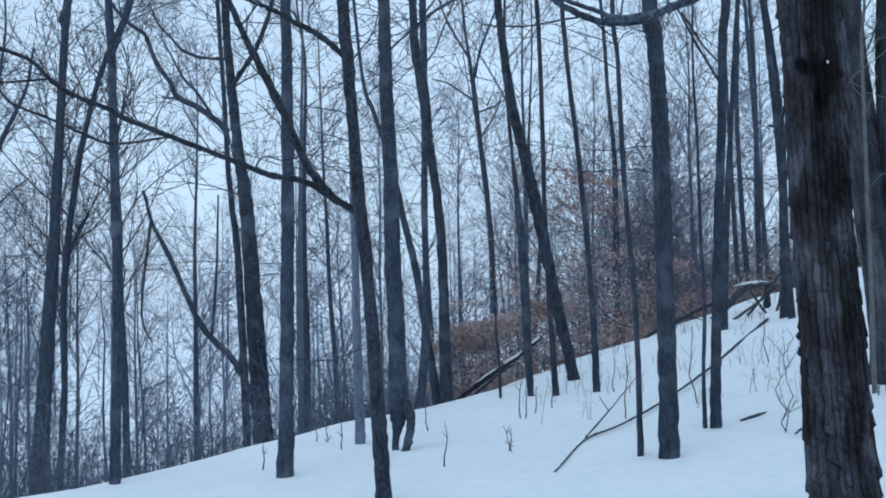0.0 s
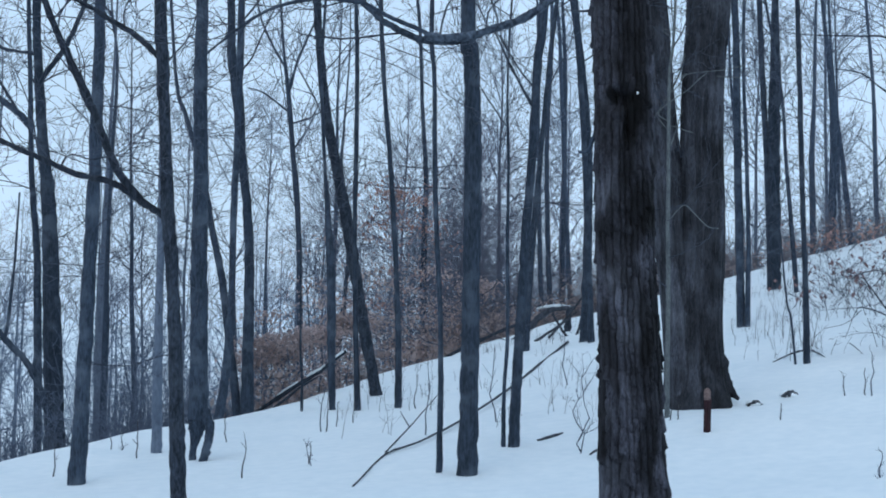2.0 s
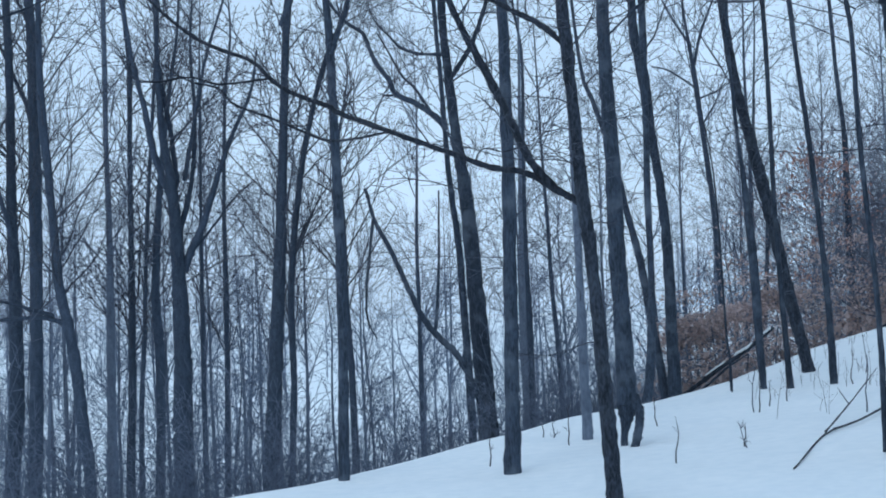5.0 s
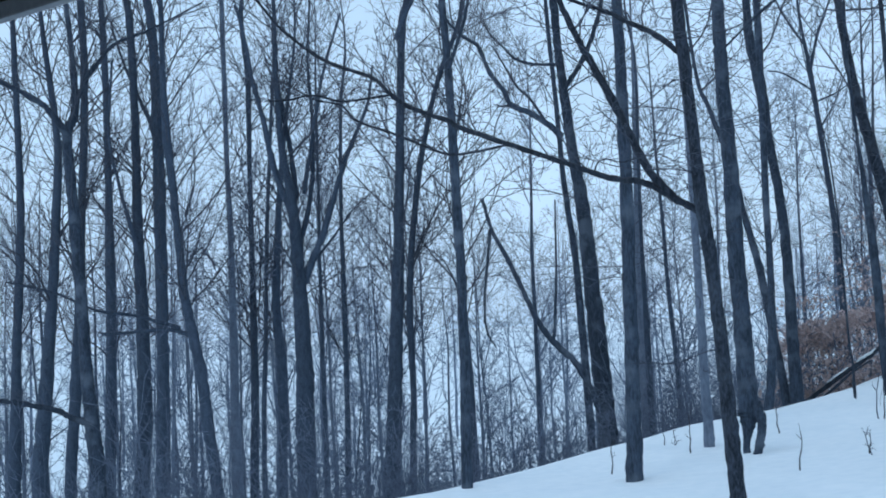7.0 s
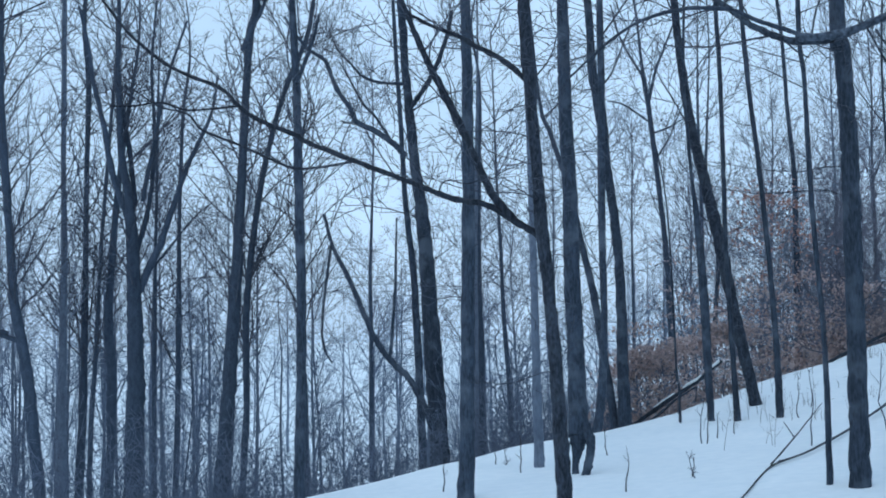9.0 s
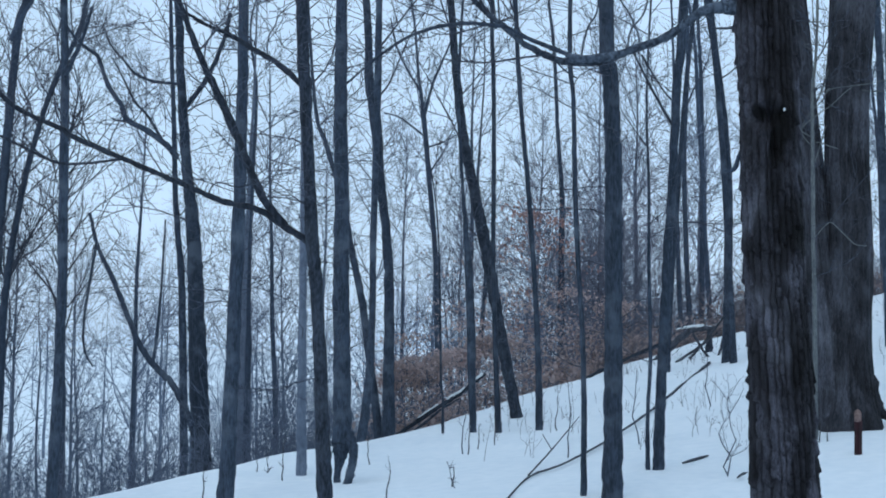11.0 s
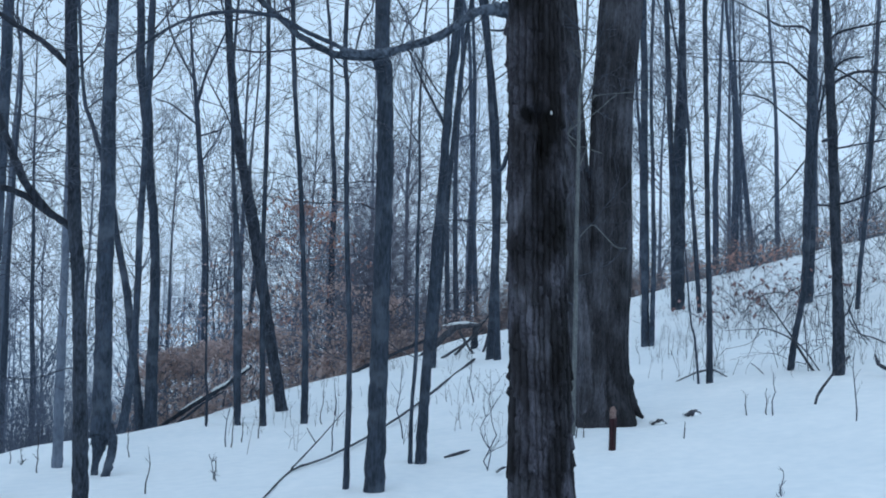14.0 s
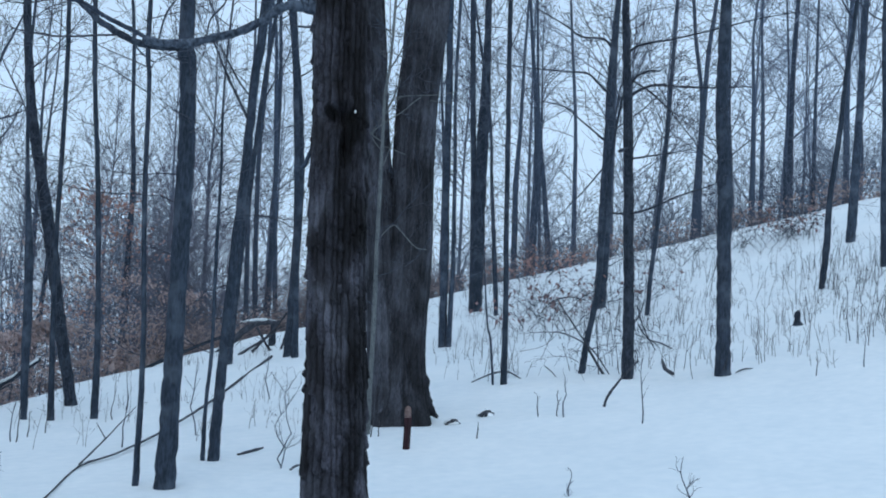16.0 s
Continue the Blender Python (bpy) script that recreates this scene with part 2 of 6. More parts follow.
def smooth_path(pts, steps):
    """A Catmull-Rom curve through the control points."""
    p = np.asarray(pts, float)
    p = np.vstack([2 * p[0] - p[1], p, 2 * p[-1] - p[-2]])
    out = []
    for i in range(1, len(p) - 2):
        for s in np.linspace(0, 1, steps, endpoint=False):
            out.append(0.5 * (2 * p[i] + (p[i + 1] - p[i - 1]) * s + (2 * p[i - 1] - 5 * p[i] + 4 * p[i + 1] - p[i + 2]) * s * s
                              + (3 * p[i] - p[i - 1] - 3 * p[i + 1] + p[i + 2]) * s ** 3))
    out.append(p[-2])
    return np.array(out)


def unit(v):
    return v / (np.linalg.norm(v, axis=-1)[..., None] + 1e-9)


def grow(tb, rng, start, way, length, r, kids=(5, 3), lift=0.10, wander=0.13, thin=0.0045, rings=(6, 3, 2), sides=(3, 3, 3), fork=(0.5, 1.05)):
    """Branches (one to a row of start and way) with their side branches, one level to each entry of kids. Side branches stand in
    turn on either hand, shorter towards the tip, and every branch bends its own way."""
    p, d = np.atleast_2d(np.asarray(start, float)), unit(np.atleast_2d(np.asarray(way, float)))
    length, r = np.broadcast_to(length, len(p)).astype(float), np.broadcast_to(r, len(p)).astype(float)
    for level in range(len(kids) + 1):
        n = rings[level]
        pts = [p]
        bend = rng.normal(0, 0.42, d.shape) / (n - 1)
        rise = np.array((0, 0, lift * 5 / (n - 1) * (1 + 0.5 * level)))
        for step in range(n - 1):
            if step:
                d = unit(d + bend + rng.normal(0, wander * (1 + 0.25 * level), d.shape) + rise)
            p = p + d * (length / (n - 1))[:, None]
            pts.append(p)
        pts = np.stack(pts, 1)
        taper = np.linspace(1, 0.32, n)
        tb.add(pts, np.maximum(thin * 0.7, r[:, None] * taper), sides[level])
        if level == len(kids):
            return
        k = kids[level]
        share = np.clip((np.arange(k) + 0.5 + rng.uniform(-0.42, 0.42, (len(pts), k))) / k * 0.86 + 0.13, 0.05, 0.985)
        f = share * (n - 1)
        i = np.minimum(f.astype(int), n - 2)
        row = np.arange(len(pts))[:, None]
        a, b = pts[row, i], pts[row, i + 1]
        p = (a + (b - a) * (f - i)[..., None]).reshape(-1, 3)
        along = unit(b - a).reshape(-1, 3)
        hand = np.repeat(rng.normal(0, 1, (len(pts), 3)), k, 0) * np.tile(np.where(np.arange(k) % 2, -1.0, 1.0), len(pts))[:, None]
        ax = hand + rng.normal(0, 0.45, p.shape)
        ax = unit(ax - along * (ax * along).sum(1)[:, None])
        s = rng.uniform(*fork, len(p))[:, None]
        d = along * np.cos(s) + ax * np.sin(s)
        length = np.repeat(length, k) * rng.uniform(0.34, 0.66, len(p)) * (1.15 - 0.6 * share.ravel())
        r = np.maximum(thin, np.repeat(r, k) * 0.48)


def crown_on(tb, rng, spine, radii, low, count, reach, kids=(5, 3), rise=0.75, thin=0.0045, rings=(6, 3, 2), shape=0.35):
    """Branches up a trunk from the height low to its tip."""
    z = spine[:, 2]
    h = low + (z[-1] - low) * rng.uniform(0, 1, count) ** 0.9
    p = np.stack([np.interp(h, z, spine[:, k]) for k in range(3)], -1)
    a = rng.uniform(0, 2 * np.pi, count)
    size = reach * (shape + (1 - shape) * (z[-1] - h) / max(0.1, z[-1] - low)) * rng.uniform(0.6, 1.15, count)
    r = np.minimum(np.interp(h, z, radii) * 0.6, 0.006 + size * 0.0068)
    grow(tb, rng, p, np.stack([np.cos(a), np.sin(a), rng.uniform(rise * 0.5, rise * 1.5, count)], -1), size, r, kids, 0.07, 0.11, thin, rings)


TREES = {}


def tree(x, y, top, *path, bark=None, twigs=8, reach=2.1, low=None, rise=0.9, label="", group="bare trees of the wood"):
    """A bare tree. path: height, sideways lean and radius, from the foot up."""
    seed = int(abs(x) * 1000 + abs(y) * 77)
    rng = np.random.default_rng(seed)
    thing = new("bare_tree")
    thing.location = (x, y, float(ground(x, y)))
    r_h = math.hypot(x, y)
    side = np.array((y / r_h, -x / r_h, 0.0))
    path = list(path)
    if path[0][0] > 0.3:
        path.insert(0, (path[0][0] * 0.4, path[0][1] - (path[1][1] - path[0][1]) * 0.15, path[0][2] * 1.03))
        path.insert(0, (0.25, path[0][1], path[0][2] * 1.08))
    foot = path[0]
    path = [(-0.25, foot[1], foot[2] * 1.18), (foot[0] + 0.02, foot[1], foot[2] * 1.06)] + path[1:]
    last, before = path[-1], path[-2]
    top = max(top, last[0] + 4.5)
    slope = max(-0.12, min(0.12, (last[1] - before[1]) / max(0.3, last[0] - before[0])))
    for k in (0.4, 0.75, 1.0):
        h = last[0] + (top - last[0]) * k
        path.append((h, last[1] + slope * (h - last[0]) * (1 - 0.4 * k) + rng.normal(0, 0.12), last[2] * (1 - 0.85 * k)))
    ctrl = np.array([(s * side[0], s * side[1], h, r) for h, s, r in path])
    line = smooth_path(ctrl, 10)
    wob = rng.normal(0, 0.050, (len(line), 1)) * line[:, 3:4]
    spine, radii = line[:, :3] + wob * side, np.abs(line[:, 3]) * (1 + rng.normal(0, 0.038, len(line)))
    away = 0.10 * np.sin(spine[:, 2] * rng.uniform(0.25, 0.5) + rng.uniform(0, 6)) * np.clip(spine[:, 2] / 3, 0, 1)
    spine = spine + away[:, None] * np.array((x / r_h, y / r_h, 0))
    tb = Tubes()
    tb.add(spine, radii, 12)
    # far trunks switch to the bark with haze in its colour
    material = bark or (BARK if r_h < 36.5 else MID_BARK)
    part("trunk", tb.mesh("trunk", material), thing)
    cr = Tubes()
    crown_on(cr, rng, spine, radii, low or max(3.4, top * 0.30), twigs, reach, (6, 3) if r_h > 22 else (5, 2), rise, rings=(8, 4, 2), shape=0.6)
    if r_h < 33:
        # thin side shoots, nearly level, along the bare part of the trunk
        i = rng.choice(np.flatnonzero((spine[:, 2] > 1.2) & (spine[:, 2] < 9.0)), 8)
        way = rng.uniform(0, 6.28, 8)
        grow(cr, rng, spine[i], np.stack([np.cos(way), np.sin(way), rng.uniform(-0.05, 0.6, 8)], -1), rng.uniform(0.4, 1.9, 8), 0.0075, (5, 2), 0.05, 0.20, 0.0035, (8, 4, 3))
    # crowns farther off take the twig colour that holds painted haze
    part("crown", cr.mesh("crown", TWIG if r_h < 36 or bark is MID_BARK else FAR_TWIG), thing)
    if not label:
        width = foot[2] * 2
        size = "stout" if width > 0.27 else "slender" if width > 0.13 else "thin"
        where = "standing in the snow" if r_h < 34 and y < np.interp(x, CREST_X, CREST_Y) else "in the hollow beyond"
        colour = "pale grey" if material is PALE_BARK else "dark grey"
        lean = " leaning" if abs(path[-4][1] - foot[1]) > 1.0 else ""
        label = f"{size}{lean} bare tree, {colour} bark, {where}"
    TREES[thing] = (side, material, rng)
    return tagged(thing, label, "tree", group)


def limb(thing, *path, twigs=True, bark=None):
    """A limb of that tree: height, sideways reach and radius from its root to its tip."""
    side, material, rng = TREES[thing]
    back = np.array((-side[1], side[0], 0.0))
    n = len(path)
    bow = rng.uniform(-0.25, 0.25)
    ctrl = np.array([(*(s * side + back * bow * math.sin(2.2 * i / n) + np.array((0, 0, h))), r) for i, (h, s, r) in enumerate(path)])
    line = smooth_path(ctrl, 7)
    radii = np.maximum(0.006, line[:, 3]) * (1 + rng.normal(0, 0.075, len(line)))
    tb = Tubes()
    tb.add(line[:, :3] + rng.normal(0, 0.08, (len(line), 3)) * radii[:, None], radii, 8)
    me = tb.mesh("limb", bark or material)
    if bark is TWIN_BARK:
        me.attributes.new("plate_tone", "FLOAT", "POINT").data.foreach_set("value", np.full(len(me.vertices), 0.4, np.float32))
    piece = part("limb", me, thing)
    if twigs and n > 3:
        cr = Tubes()
        i = rng.integers(len(line) // 4, len(line) - 1, 2 + n)
        d = unit(line[i + 1, :3] - line[i, :3]) + rng.normal(0, 0.45, (len(i), 3)) + np.array((0, 0, 0.35))
        grow(cr, rng, line[i, :3], d, rng.uniform(0.5, 1.3, len(i)), np.minimum(radii[i] * 0.4, 0.010), (5, 2), 0.06, 0.20, 0.004, (8, 5, 3))
        tagged(part("twig_spray", cr.mesh("twig_spray", TWIG), piece), kind="stuff")
    return piece


def fuzz(rng, count, low, high):
    """A smooth random field of two coordinates, about -1 to 1."""
    waves = [(rng.uniform(low, high) * np.array((math.cos(q), math.sin(q))), rng.uniform(0, 6.28)) for q in rng.uniform(0, 6.28, count)]
    return lambda u, v: sum(np.sin(w[0] * u + w[1] * v + ph) for w, ph in waves) / math.sqrt(count)


def bark_plates(rng, u, z, around, wide, tall):
    """Long loose plates of bark in crooked columns. u: way round the trunk, around: its whole girth. Gives relief in metres and a tone for each plate."""
    columns = max(6, round(around / wide))
    sway, ragged = fuzz(rng, 5, 0.8, 3.2), fuzz(rng, 6, 12.0, 45.0)
    edges = np.concatenate([[0], np.cumsum(rng.uniform(0.45, 1.75, columns))])
    turn = 2 * math.pi / around
    cu, su = np.cos(u * turn) * 0.35, np.sin(u * turn) * 0.35
    way = (u / around * columns + 0.55 * sway(cu + su * 0.7, z) + 0.10 * ragged(cu, z)) % columns
    at = np.interp(way, edges * columns / edges[-1], np.arange(columns + 1)) % columns
    c, fu = at.astype(int) % columns, at % 1.0
    length, shift, bulge = tall * rng.uniform(0.4, 2.0, columns), rng.uniform(0, 40, columns), rng.uniform(0, 1, columns)
    row = z / length[c] + shift[c] + 0.25 * ragged(su, z * 0.3) * 0.3 + 0.18 * (fu - 0.5)
    j, fz = row.astype(int) % 64, row % 1.0
    dice = rng.uniform(0, 1, (columns, 64, 4))[c, j]
    side_gap = np.clip(np.minimum(fu, 1 - fu) / 0.20, 0, 1) ** 0.8
    end_gap = np.clip(np.minimum(fz, 1 - fz) * length[c] / 0.012, 0, 1)
    loose = np.where(dice[..., 1] > 0.62, (dice[..., 1] - 0.62) / 0.38, 0.0) * (1 - fz) ** 2.2
    high = 0.5 * dice[..., 0] + 0.5 * bulge[c] - 0.5 + 0.45 * (2 * fu - 1) * (dice[..., 3] - 0.5)
    return high, side_gap, end_gap, loose, 0.32 + 0.5 * dice[..., 2] + 0.18 * bulge[c]


def rugged_tree(x, y, top, label, group, stems, hollows=(), stains_and_shade=(), plate=(0.048, 0.17), relief=1.0, steps=(200, 0.016)):
    """A big tree with shaggy plated bark, one trunk mesh to a stem. hollows and dark patches: height,
    sideways place, half width, half height, and the hollow's depth or how much darker the bark is there."""
    rng = np.random.default_rng(int(x * 100))
    thing = new("rugged_tree")
    thing.location = (x, y, float(ground(x, y)))
    r_h = math.hypot(x, y)
    side = np.array((y / r_h, -x / r_h, 0.0))
    for number, path in enumerate(stems):
        path = [(-0.4, path[0][1], path[0][2] * 1.12)] + [p for p in path if p[0] > 0.1]
        last, before = path[-1], path[-2]
        slope = (last[1] - before[1]) / (last[0] - before[0])
        for k in (0.4, 0.75, 1.0):
            h = last[0] + (top - last[0]) * k
            path.append((h, last[1] + slope * (h - last[0]), last[2] * (1 - 0.8 * k)))
        ctrl = np.array([(s * side[0], s * side[1], h, r) for h, s, r in path])
        line = smooth_path(ctrl, 10)
        seen = last[0] + 0.6
        zs = np.concatenate([np.arange(-0.3, seen, steps[1]), np.arange(seen, top, 0.3)])
        spine = np.stack([np.interp(zs, line[:, 2], line[:, k]) for k in range(4)], -1)
        a = np.linspace(0, 2 * np.pi, steps[0], endpoint=False)
        A, Z = np.meshgrid(a, zs)
        ca, sa, r = np.cos(A), np.sin(A), spine[:, 3:4] * np.ones_like(A)
        girth = 2 * math.pi * float(np.median(spine[:, 3]))
        high, side_gap, end_gap, loose, tone = bark_plates(rng, A / (2 * math.pi) * girth, Z, girth, *plate)
        lumpy, grain = fuzz(rng, 6, 1.2, 4.0), fuzz(rng, 8, 40.0, 120.0)
        rr = r * (1 + 0.022 * lumpy(ca, Z * 0.8) + 0.016 * lumpy(sa + 4, Z))
        rr += relief * (0.020 * high - 0.030 * (1 - side_gap) - 0.016 * (1 - end_gap) + 0.030 * loose * end_gap + 0.0022 * grain(A * r, Z * 0.5))
        off = (spine[:, :1] + ca * r) * side[0] + (spine[:, 1:2] + sa * r) * side[1]
        torn, blotch = fuzz(rng, 7, 9.0, 34.0), fuzz(rng, 6, 6.0, 22.0)
        for h0, s0, wide, tall, deep in hollows:
            e = np.maximum(0, ((off - s0) / wide) ** 2 + ((Z - h0) / tall) ** 2 + 0.45 * torn(off + 3, Z))
            rr += np.where(ca * side[1] - sa * side[0] > -0.2, 0.12 * deep * np.exp(-((e - 1.6) / 0.6) ** 2) - deep * np.exp(-np.minimum(e, 9) ** 1.5), 0)
        tone = tone * (1 + 0.30 * blotch(off, Z * 0.7))
        # dark streaks of the bark, and shade painted into the knot hole
        for h0, s0, wide, tall, dark in stains_and_shade:
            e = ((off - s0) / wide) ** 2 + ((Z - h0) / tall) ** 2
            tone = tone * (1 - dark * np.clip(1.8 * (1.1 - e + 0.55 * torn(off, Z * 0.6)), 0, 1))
        if y > 14:
            rr += 0.12 * np.exp(-np.maximum(0, Z + 0.1) / 0.20) * np.maximum(0, np.sin(4 * A + number * 1.3 + 0.6 * np.sin(A)))
        tb = Tubes()
        tb.put(np.stack([spine[:, :1] + ca * rr, spine[:, 1:2] + sa * rr, Z], -1))
        me = tb.mesh("trunk", TWIN_BARK if len(stems) > 1 else RUGGED)
        me.attributes.new("plate_tone", "FLOAT", "POINT").data.foreach_set("value", tone.ravel().astype(np.float32))
        part("trunk", me, thing)
        cr = Tubes()
        crown_on(cr, rng, spine[:, :3], spine[:, 3], top * 0.42, 22, 4.0)
        part("crown", cr.mesh("crown", TWIG), thing)
    TREES[thing] = (side, BARK, rng)
    return tagged(thing, label, "tree", group)


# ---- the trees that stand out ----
# MID_BARK on the left-hand trees stands for the haze before them
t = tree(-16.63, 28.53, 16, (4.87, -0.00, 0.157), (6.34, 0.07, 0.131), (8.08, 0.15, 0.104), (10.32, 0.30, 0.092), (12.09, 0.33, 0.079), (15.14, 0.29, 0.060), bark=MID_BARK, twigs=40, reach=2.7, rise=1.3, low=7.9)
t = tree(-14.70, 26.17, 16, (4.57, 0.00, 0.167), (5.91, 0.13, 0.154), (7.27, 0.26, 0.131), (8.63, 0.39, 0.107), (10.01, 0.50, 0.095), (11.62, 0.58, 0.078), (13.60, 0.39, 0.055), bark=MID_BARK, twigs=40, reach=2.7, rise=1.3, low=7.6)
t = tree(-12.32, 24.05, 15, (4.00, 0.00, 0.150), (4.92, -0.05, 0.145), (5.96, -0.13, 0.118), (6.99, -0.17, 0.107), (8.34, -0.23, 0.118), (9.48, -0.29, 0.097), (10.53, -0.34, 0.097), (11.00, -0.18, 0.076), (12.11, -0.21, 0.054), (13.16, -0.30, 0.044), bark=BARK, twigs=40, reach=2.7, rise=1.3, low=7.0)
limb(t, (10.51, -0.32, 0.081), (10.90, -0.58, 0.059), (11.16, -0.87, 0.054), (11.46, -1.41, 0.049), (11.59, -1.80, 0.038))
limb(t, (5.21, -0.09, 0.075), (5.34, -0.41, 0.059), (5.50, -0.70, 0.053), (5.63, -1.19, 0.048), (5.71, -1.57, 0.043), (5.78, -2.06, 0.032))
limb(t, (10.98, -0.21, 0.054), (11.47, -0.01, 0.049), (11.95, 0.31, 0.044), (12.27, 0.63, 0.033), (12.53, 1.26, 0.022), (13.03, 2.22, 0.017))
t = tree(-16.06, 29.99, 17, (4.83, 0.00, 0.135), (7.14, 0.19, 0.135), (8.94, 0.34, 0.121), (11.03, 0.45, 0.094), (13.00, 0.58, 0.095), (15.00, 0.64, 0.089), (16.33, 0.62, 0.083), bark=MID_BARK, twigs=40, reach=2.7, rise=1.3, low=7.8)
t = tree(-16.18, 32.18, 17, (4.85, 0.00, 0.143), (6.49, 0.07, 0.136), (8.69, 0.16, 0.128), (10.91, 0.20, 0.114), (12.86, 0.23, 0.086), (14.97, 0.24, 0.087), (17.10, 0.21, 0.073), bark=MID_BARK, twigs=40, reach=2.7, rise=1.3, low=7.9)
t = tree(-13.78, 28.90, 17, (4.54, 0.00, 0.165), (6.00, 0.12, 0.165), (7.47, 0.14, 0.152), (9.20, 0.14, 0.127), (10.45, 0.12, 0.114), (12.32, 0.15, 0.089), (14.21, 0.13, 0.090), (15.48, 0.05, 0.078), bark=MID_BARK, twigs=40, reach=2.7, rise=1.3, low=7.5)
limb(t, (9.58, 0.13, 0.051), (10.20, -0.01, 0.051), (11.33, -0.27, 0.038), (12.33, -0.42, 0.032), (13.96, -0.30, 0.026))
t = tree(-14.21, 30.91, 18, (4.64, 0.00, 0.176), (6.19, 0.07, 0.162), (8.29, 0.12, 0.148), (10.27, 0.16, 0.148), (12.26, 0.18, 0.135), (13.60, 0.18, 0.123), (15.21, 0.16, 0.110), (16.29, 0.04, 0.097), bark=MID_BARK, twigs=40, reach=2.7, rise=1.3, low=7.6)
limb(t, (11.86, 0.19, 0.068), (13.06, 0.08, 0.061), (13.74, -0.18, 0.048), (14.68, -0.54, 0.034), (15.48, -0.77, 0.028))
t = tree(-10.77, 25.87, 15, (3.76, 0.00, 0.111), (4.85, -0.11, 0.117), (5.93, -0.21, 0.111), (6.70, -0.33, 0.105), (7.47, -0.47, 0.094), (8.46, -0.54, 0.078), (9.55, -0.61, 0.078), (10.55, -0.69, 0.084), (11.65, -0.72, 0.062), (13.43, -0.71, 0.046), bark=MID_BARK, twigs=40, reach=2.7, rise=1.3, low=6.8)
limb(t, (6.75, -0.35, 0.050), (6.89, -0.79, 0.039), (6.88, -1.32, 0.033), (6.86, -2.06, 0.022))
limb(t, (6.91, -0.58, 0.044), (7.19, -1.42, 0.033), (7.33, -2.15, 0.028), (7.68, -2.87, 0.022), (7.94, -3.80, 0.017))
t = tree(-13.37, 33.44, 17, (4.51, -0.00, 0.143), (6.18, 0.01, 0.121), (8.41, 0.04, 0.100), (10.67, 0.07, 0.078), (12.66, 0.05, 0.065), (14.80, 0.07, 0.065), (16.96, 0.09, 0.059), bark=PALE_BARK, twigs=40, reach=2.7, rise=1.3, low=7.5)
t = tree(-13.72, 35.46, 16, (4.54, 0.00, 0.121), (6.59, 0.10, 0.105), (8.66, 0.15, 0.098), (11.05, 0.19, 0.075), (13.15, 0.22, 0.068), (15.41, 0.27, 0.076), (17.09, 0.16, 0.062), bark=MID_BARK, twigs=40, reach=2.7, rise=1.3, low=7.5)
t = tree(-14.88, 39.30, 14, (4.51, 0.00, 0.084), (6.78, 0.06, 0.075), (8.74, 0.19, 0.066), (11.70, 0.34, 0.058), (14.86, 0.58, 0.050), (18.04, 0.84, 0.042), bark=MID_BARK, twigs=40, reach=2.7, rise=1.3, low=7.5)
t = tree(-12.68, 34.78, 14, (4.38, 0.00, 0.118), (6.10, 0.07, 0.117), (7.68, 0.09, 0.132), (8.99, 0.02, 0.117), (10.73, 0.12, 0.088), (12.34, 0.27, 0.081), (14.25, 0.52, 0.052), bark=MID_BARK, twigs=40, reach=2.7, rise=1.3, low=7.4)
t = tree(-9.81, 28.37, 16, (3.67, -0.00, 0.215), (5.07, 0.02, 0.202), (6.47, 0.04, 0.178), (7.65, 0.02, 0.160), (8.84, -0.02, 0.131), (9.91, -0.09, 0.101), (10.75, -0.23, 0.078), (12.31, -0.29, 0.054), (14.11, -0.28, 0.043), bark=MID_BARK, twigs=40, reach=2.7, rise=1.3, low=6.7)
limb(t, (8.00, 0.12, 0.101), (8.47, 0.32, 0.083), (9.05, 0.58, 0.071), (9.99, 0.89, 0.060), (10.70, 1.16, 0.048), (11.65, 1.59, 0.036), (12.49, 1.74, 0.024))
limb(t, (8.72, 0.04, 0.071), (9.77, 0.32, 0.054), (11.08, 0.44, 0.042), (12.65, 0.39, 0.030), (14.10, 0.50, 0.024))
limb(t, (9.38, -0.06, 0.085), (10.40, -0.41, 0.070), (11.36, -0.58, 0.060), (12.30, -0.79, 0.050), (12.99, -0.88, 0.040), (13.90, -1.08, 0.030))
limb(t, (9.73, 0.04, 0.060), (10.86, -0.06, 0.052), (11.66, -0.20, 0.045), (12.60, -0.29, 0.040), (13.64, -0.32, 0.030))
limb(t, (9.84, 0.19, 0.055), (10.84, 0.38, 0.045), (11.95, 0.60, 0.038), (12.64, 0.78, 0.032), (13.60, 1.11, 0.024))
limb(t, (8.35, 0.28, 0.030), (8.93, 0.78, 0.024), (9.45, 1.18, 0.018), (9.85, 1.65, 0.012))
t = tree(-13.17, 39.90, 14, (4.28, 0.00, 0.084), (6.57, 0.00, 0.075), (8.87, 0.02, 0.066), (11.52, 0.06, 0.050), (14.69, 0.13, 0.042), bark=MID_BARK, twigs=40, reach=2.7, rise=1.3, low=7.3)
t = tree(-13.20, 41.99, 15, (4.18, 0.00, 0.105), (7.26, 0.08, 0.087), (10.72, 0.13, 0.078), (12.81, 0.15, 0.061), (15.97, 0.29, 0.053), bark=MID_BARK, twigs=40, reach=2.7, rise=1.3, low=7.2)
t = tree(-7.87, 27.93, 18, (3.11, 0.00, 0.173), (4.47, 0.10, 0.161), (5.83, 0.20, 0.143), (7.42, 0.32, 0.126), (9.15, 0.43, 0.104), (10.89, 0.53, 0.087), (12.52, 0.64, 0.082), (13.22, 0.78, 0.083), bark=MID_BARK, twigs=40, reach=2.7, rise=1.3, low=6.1)
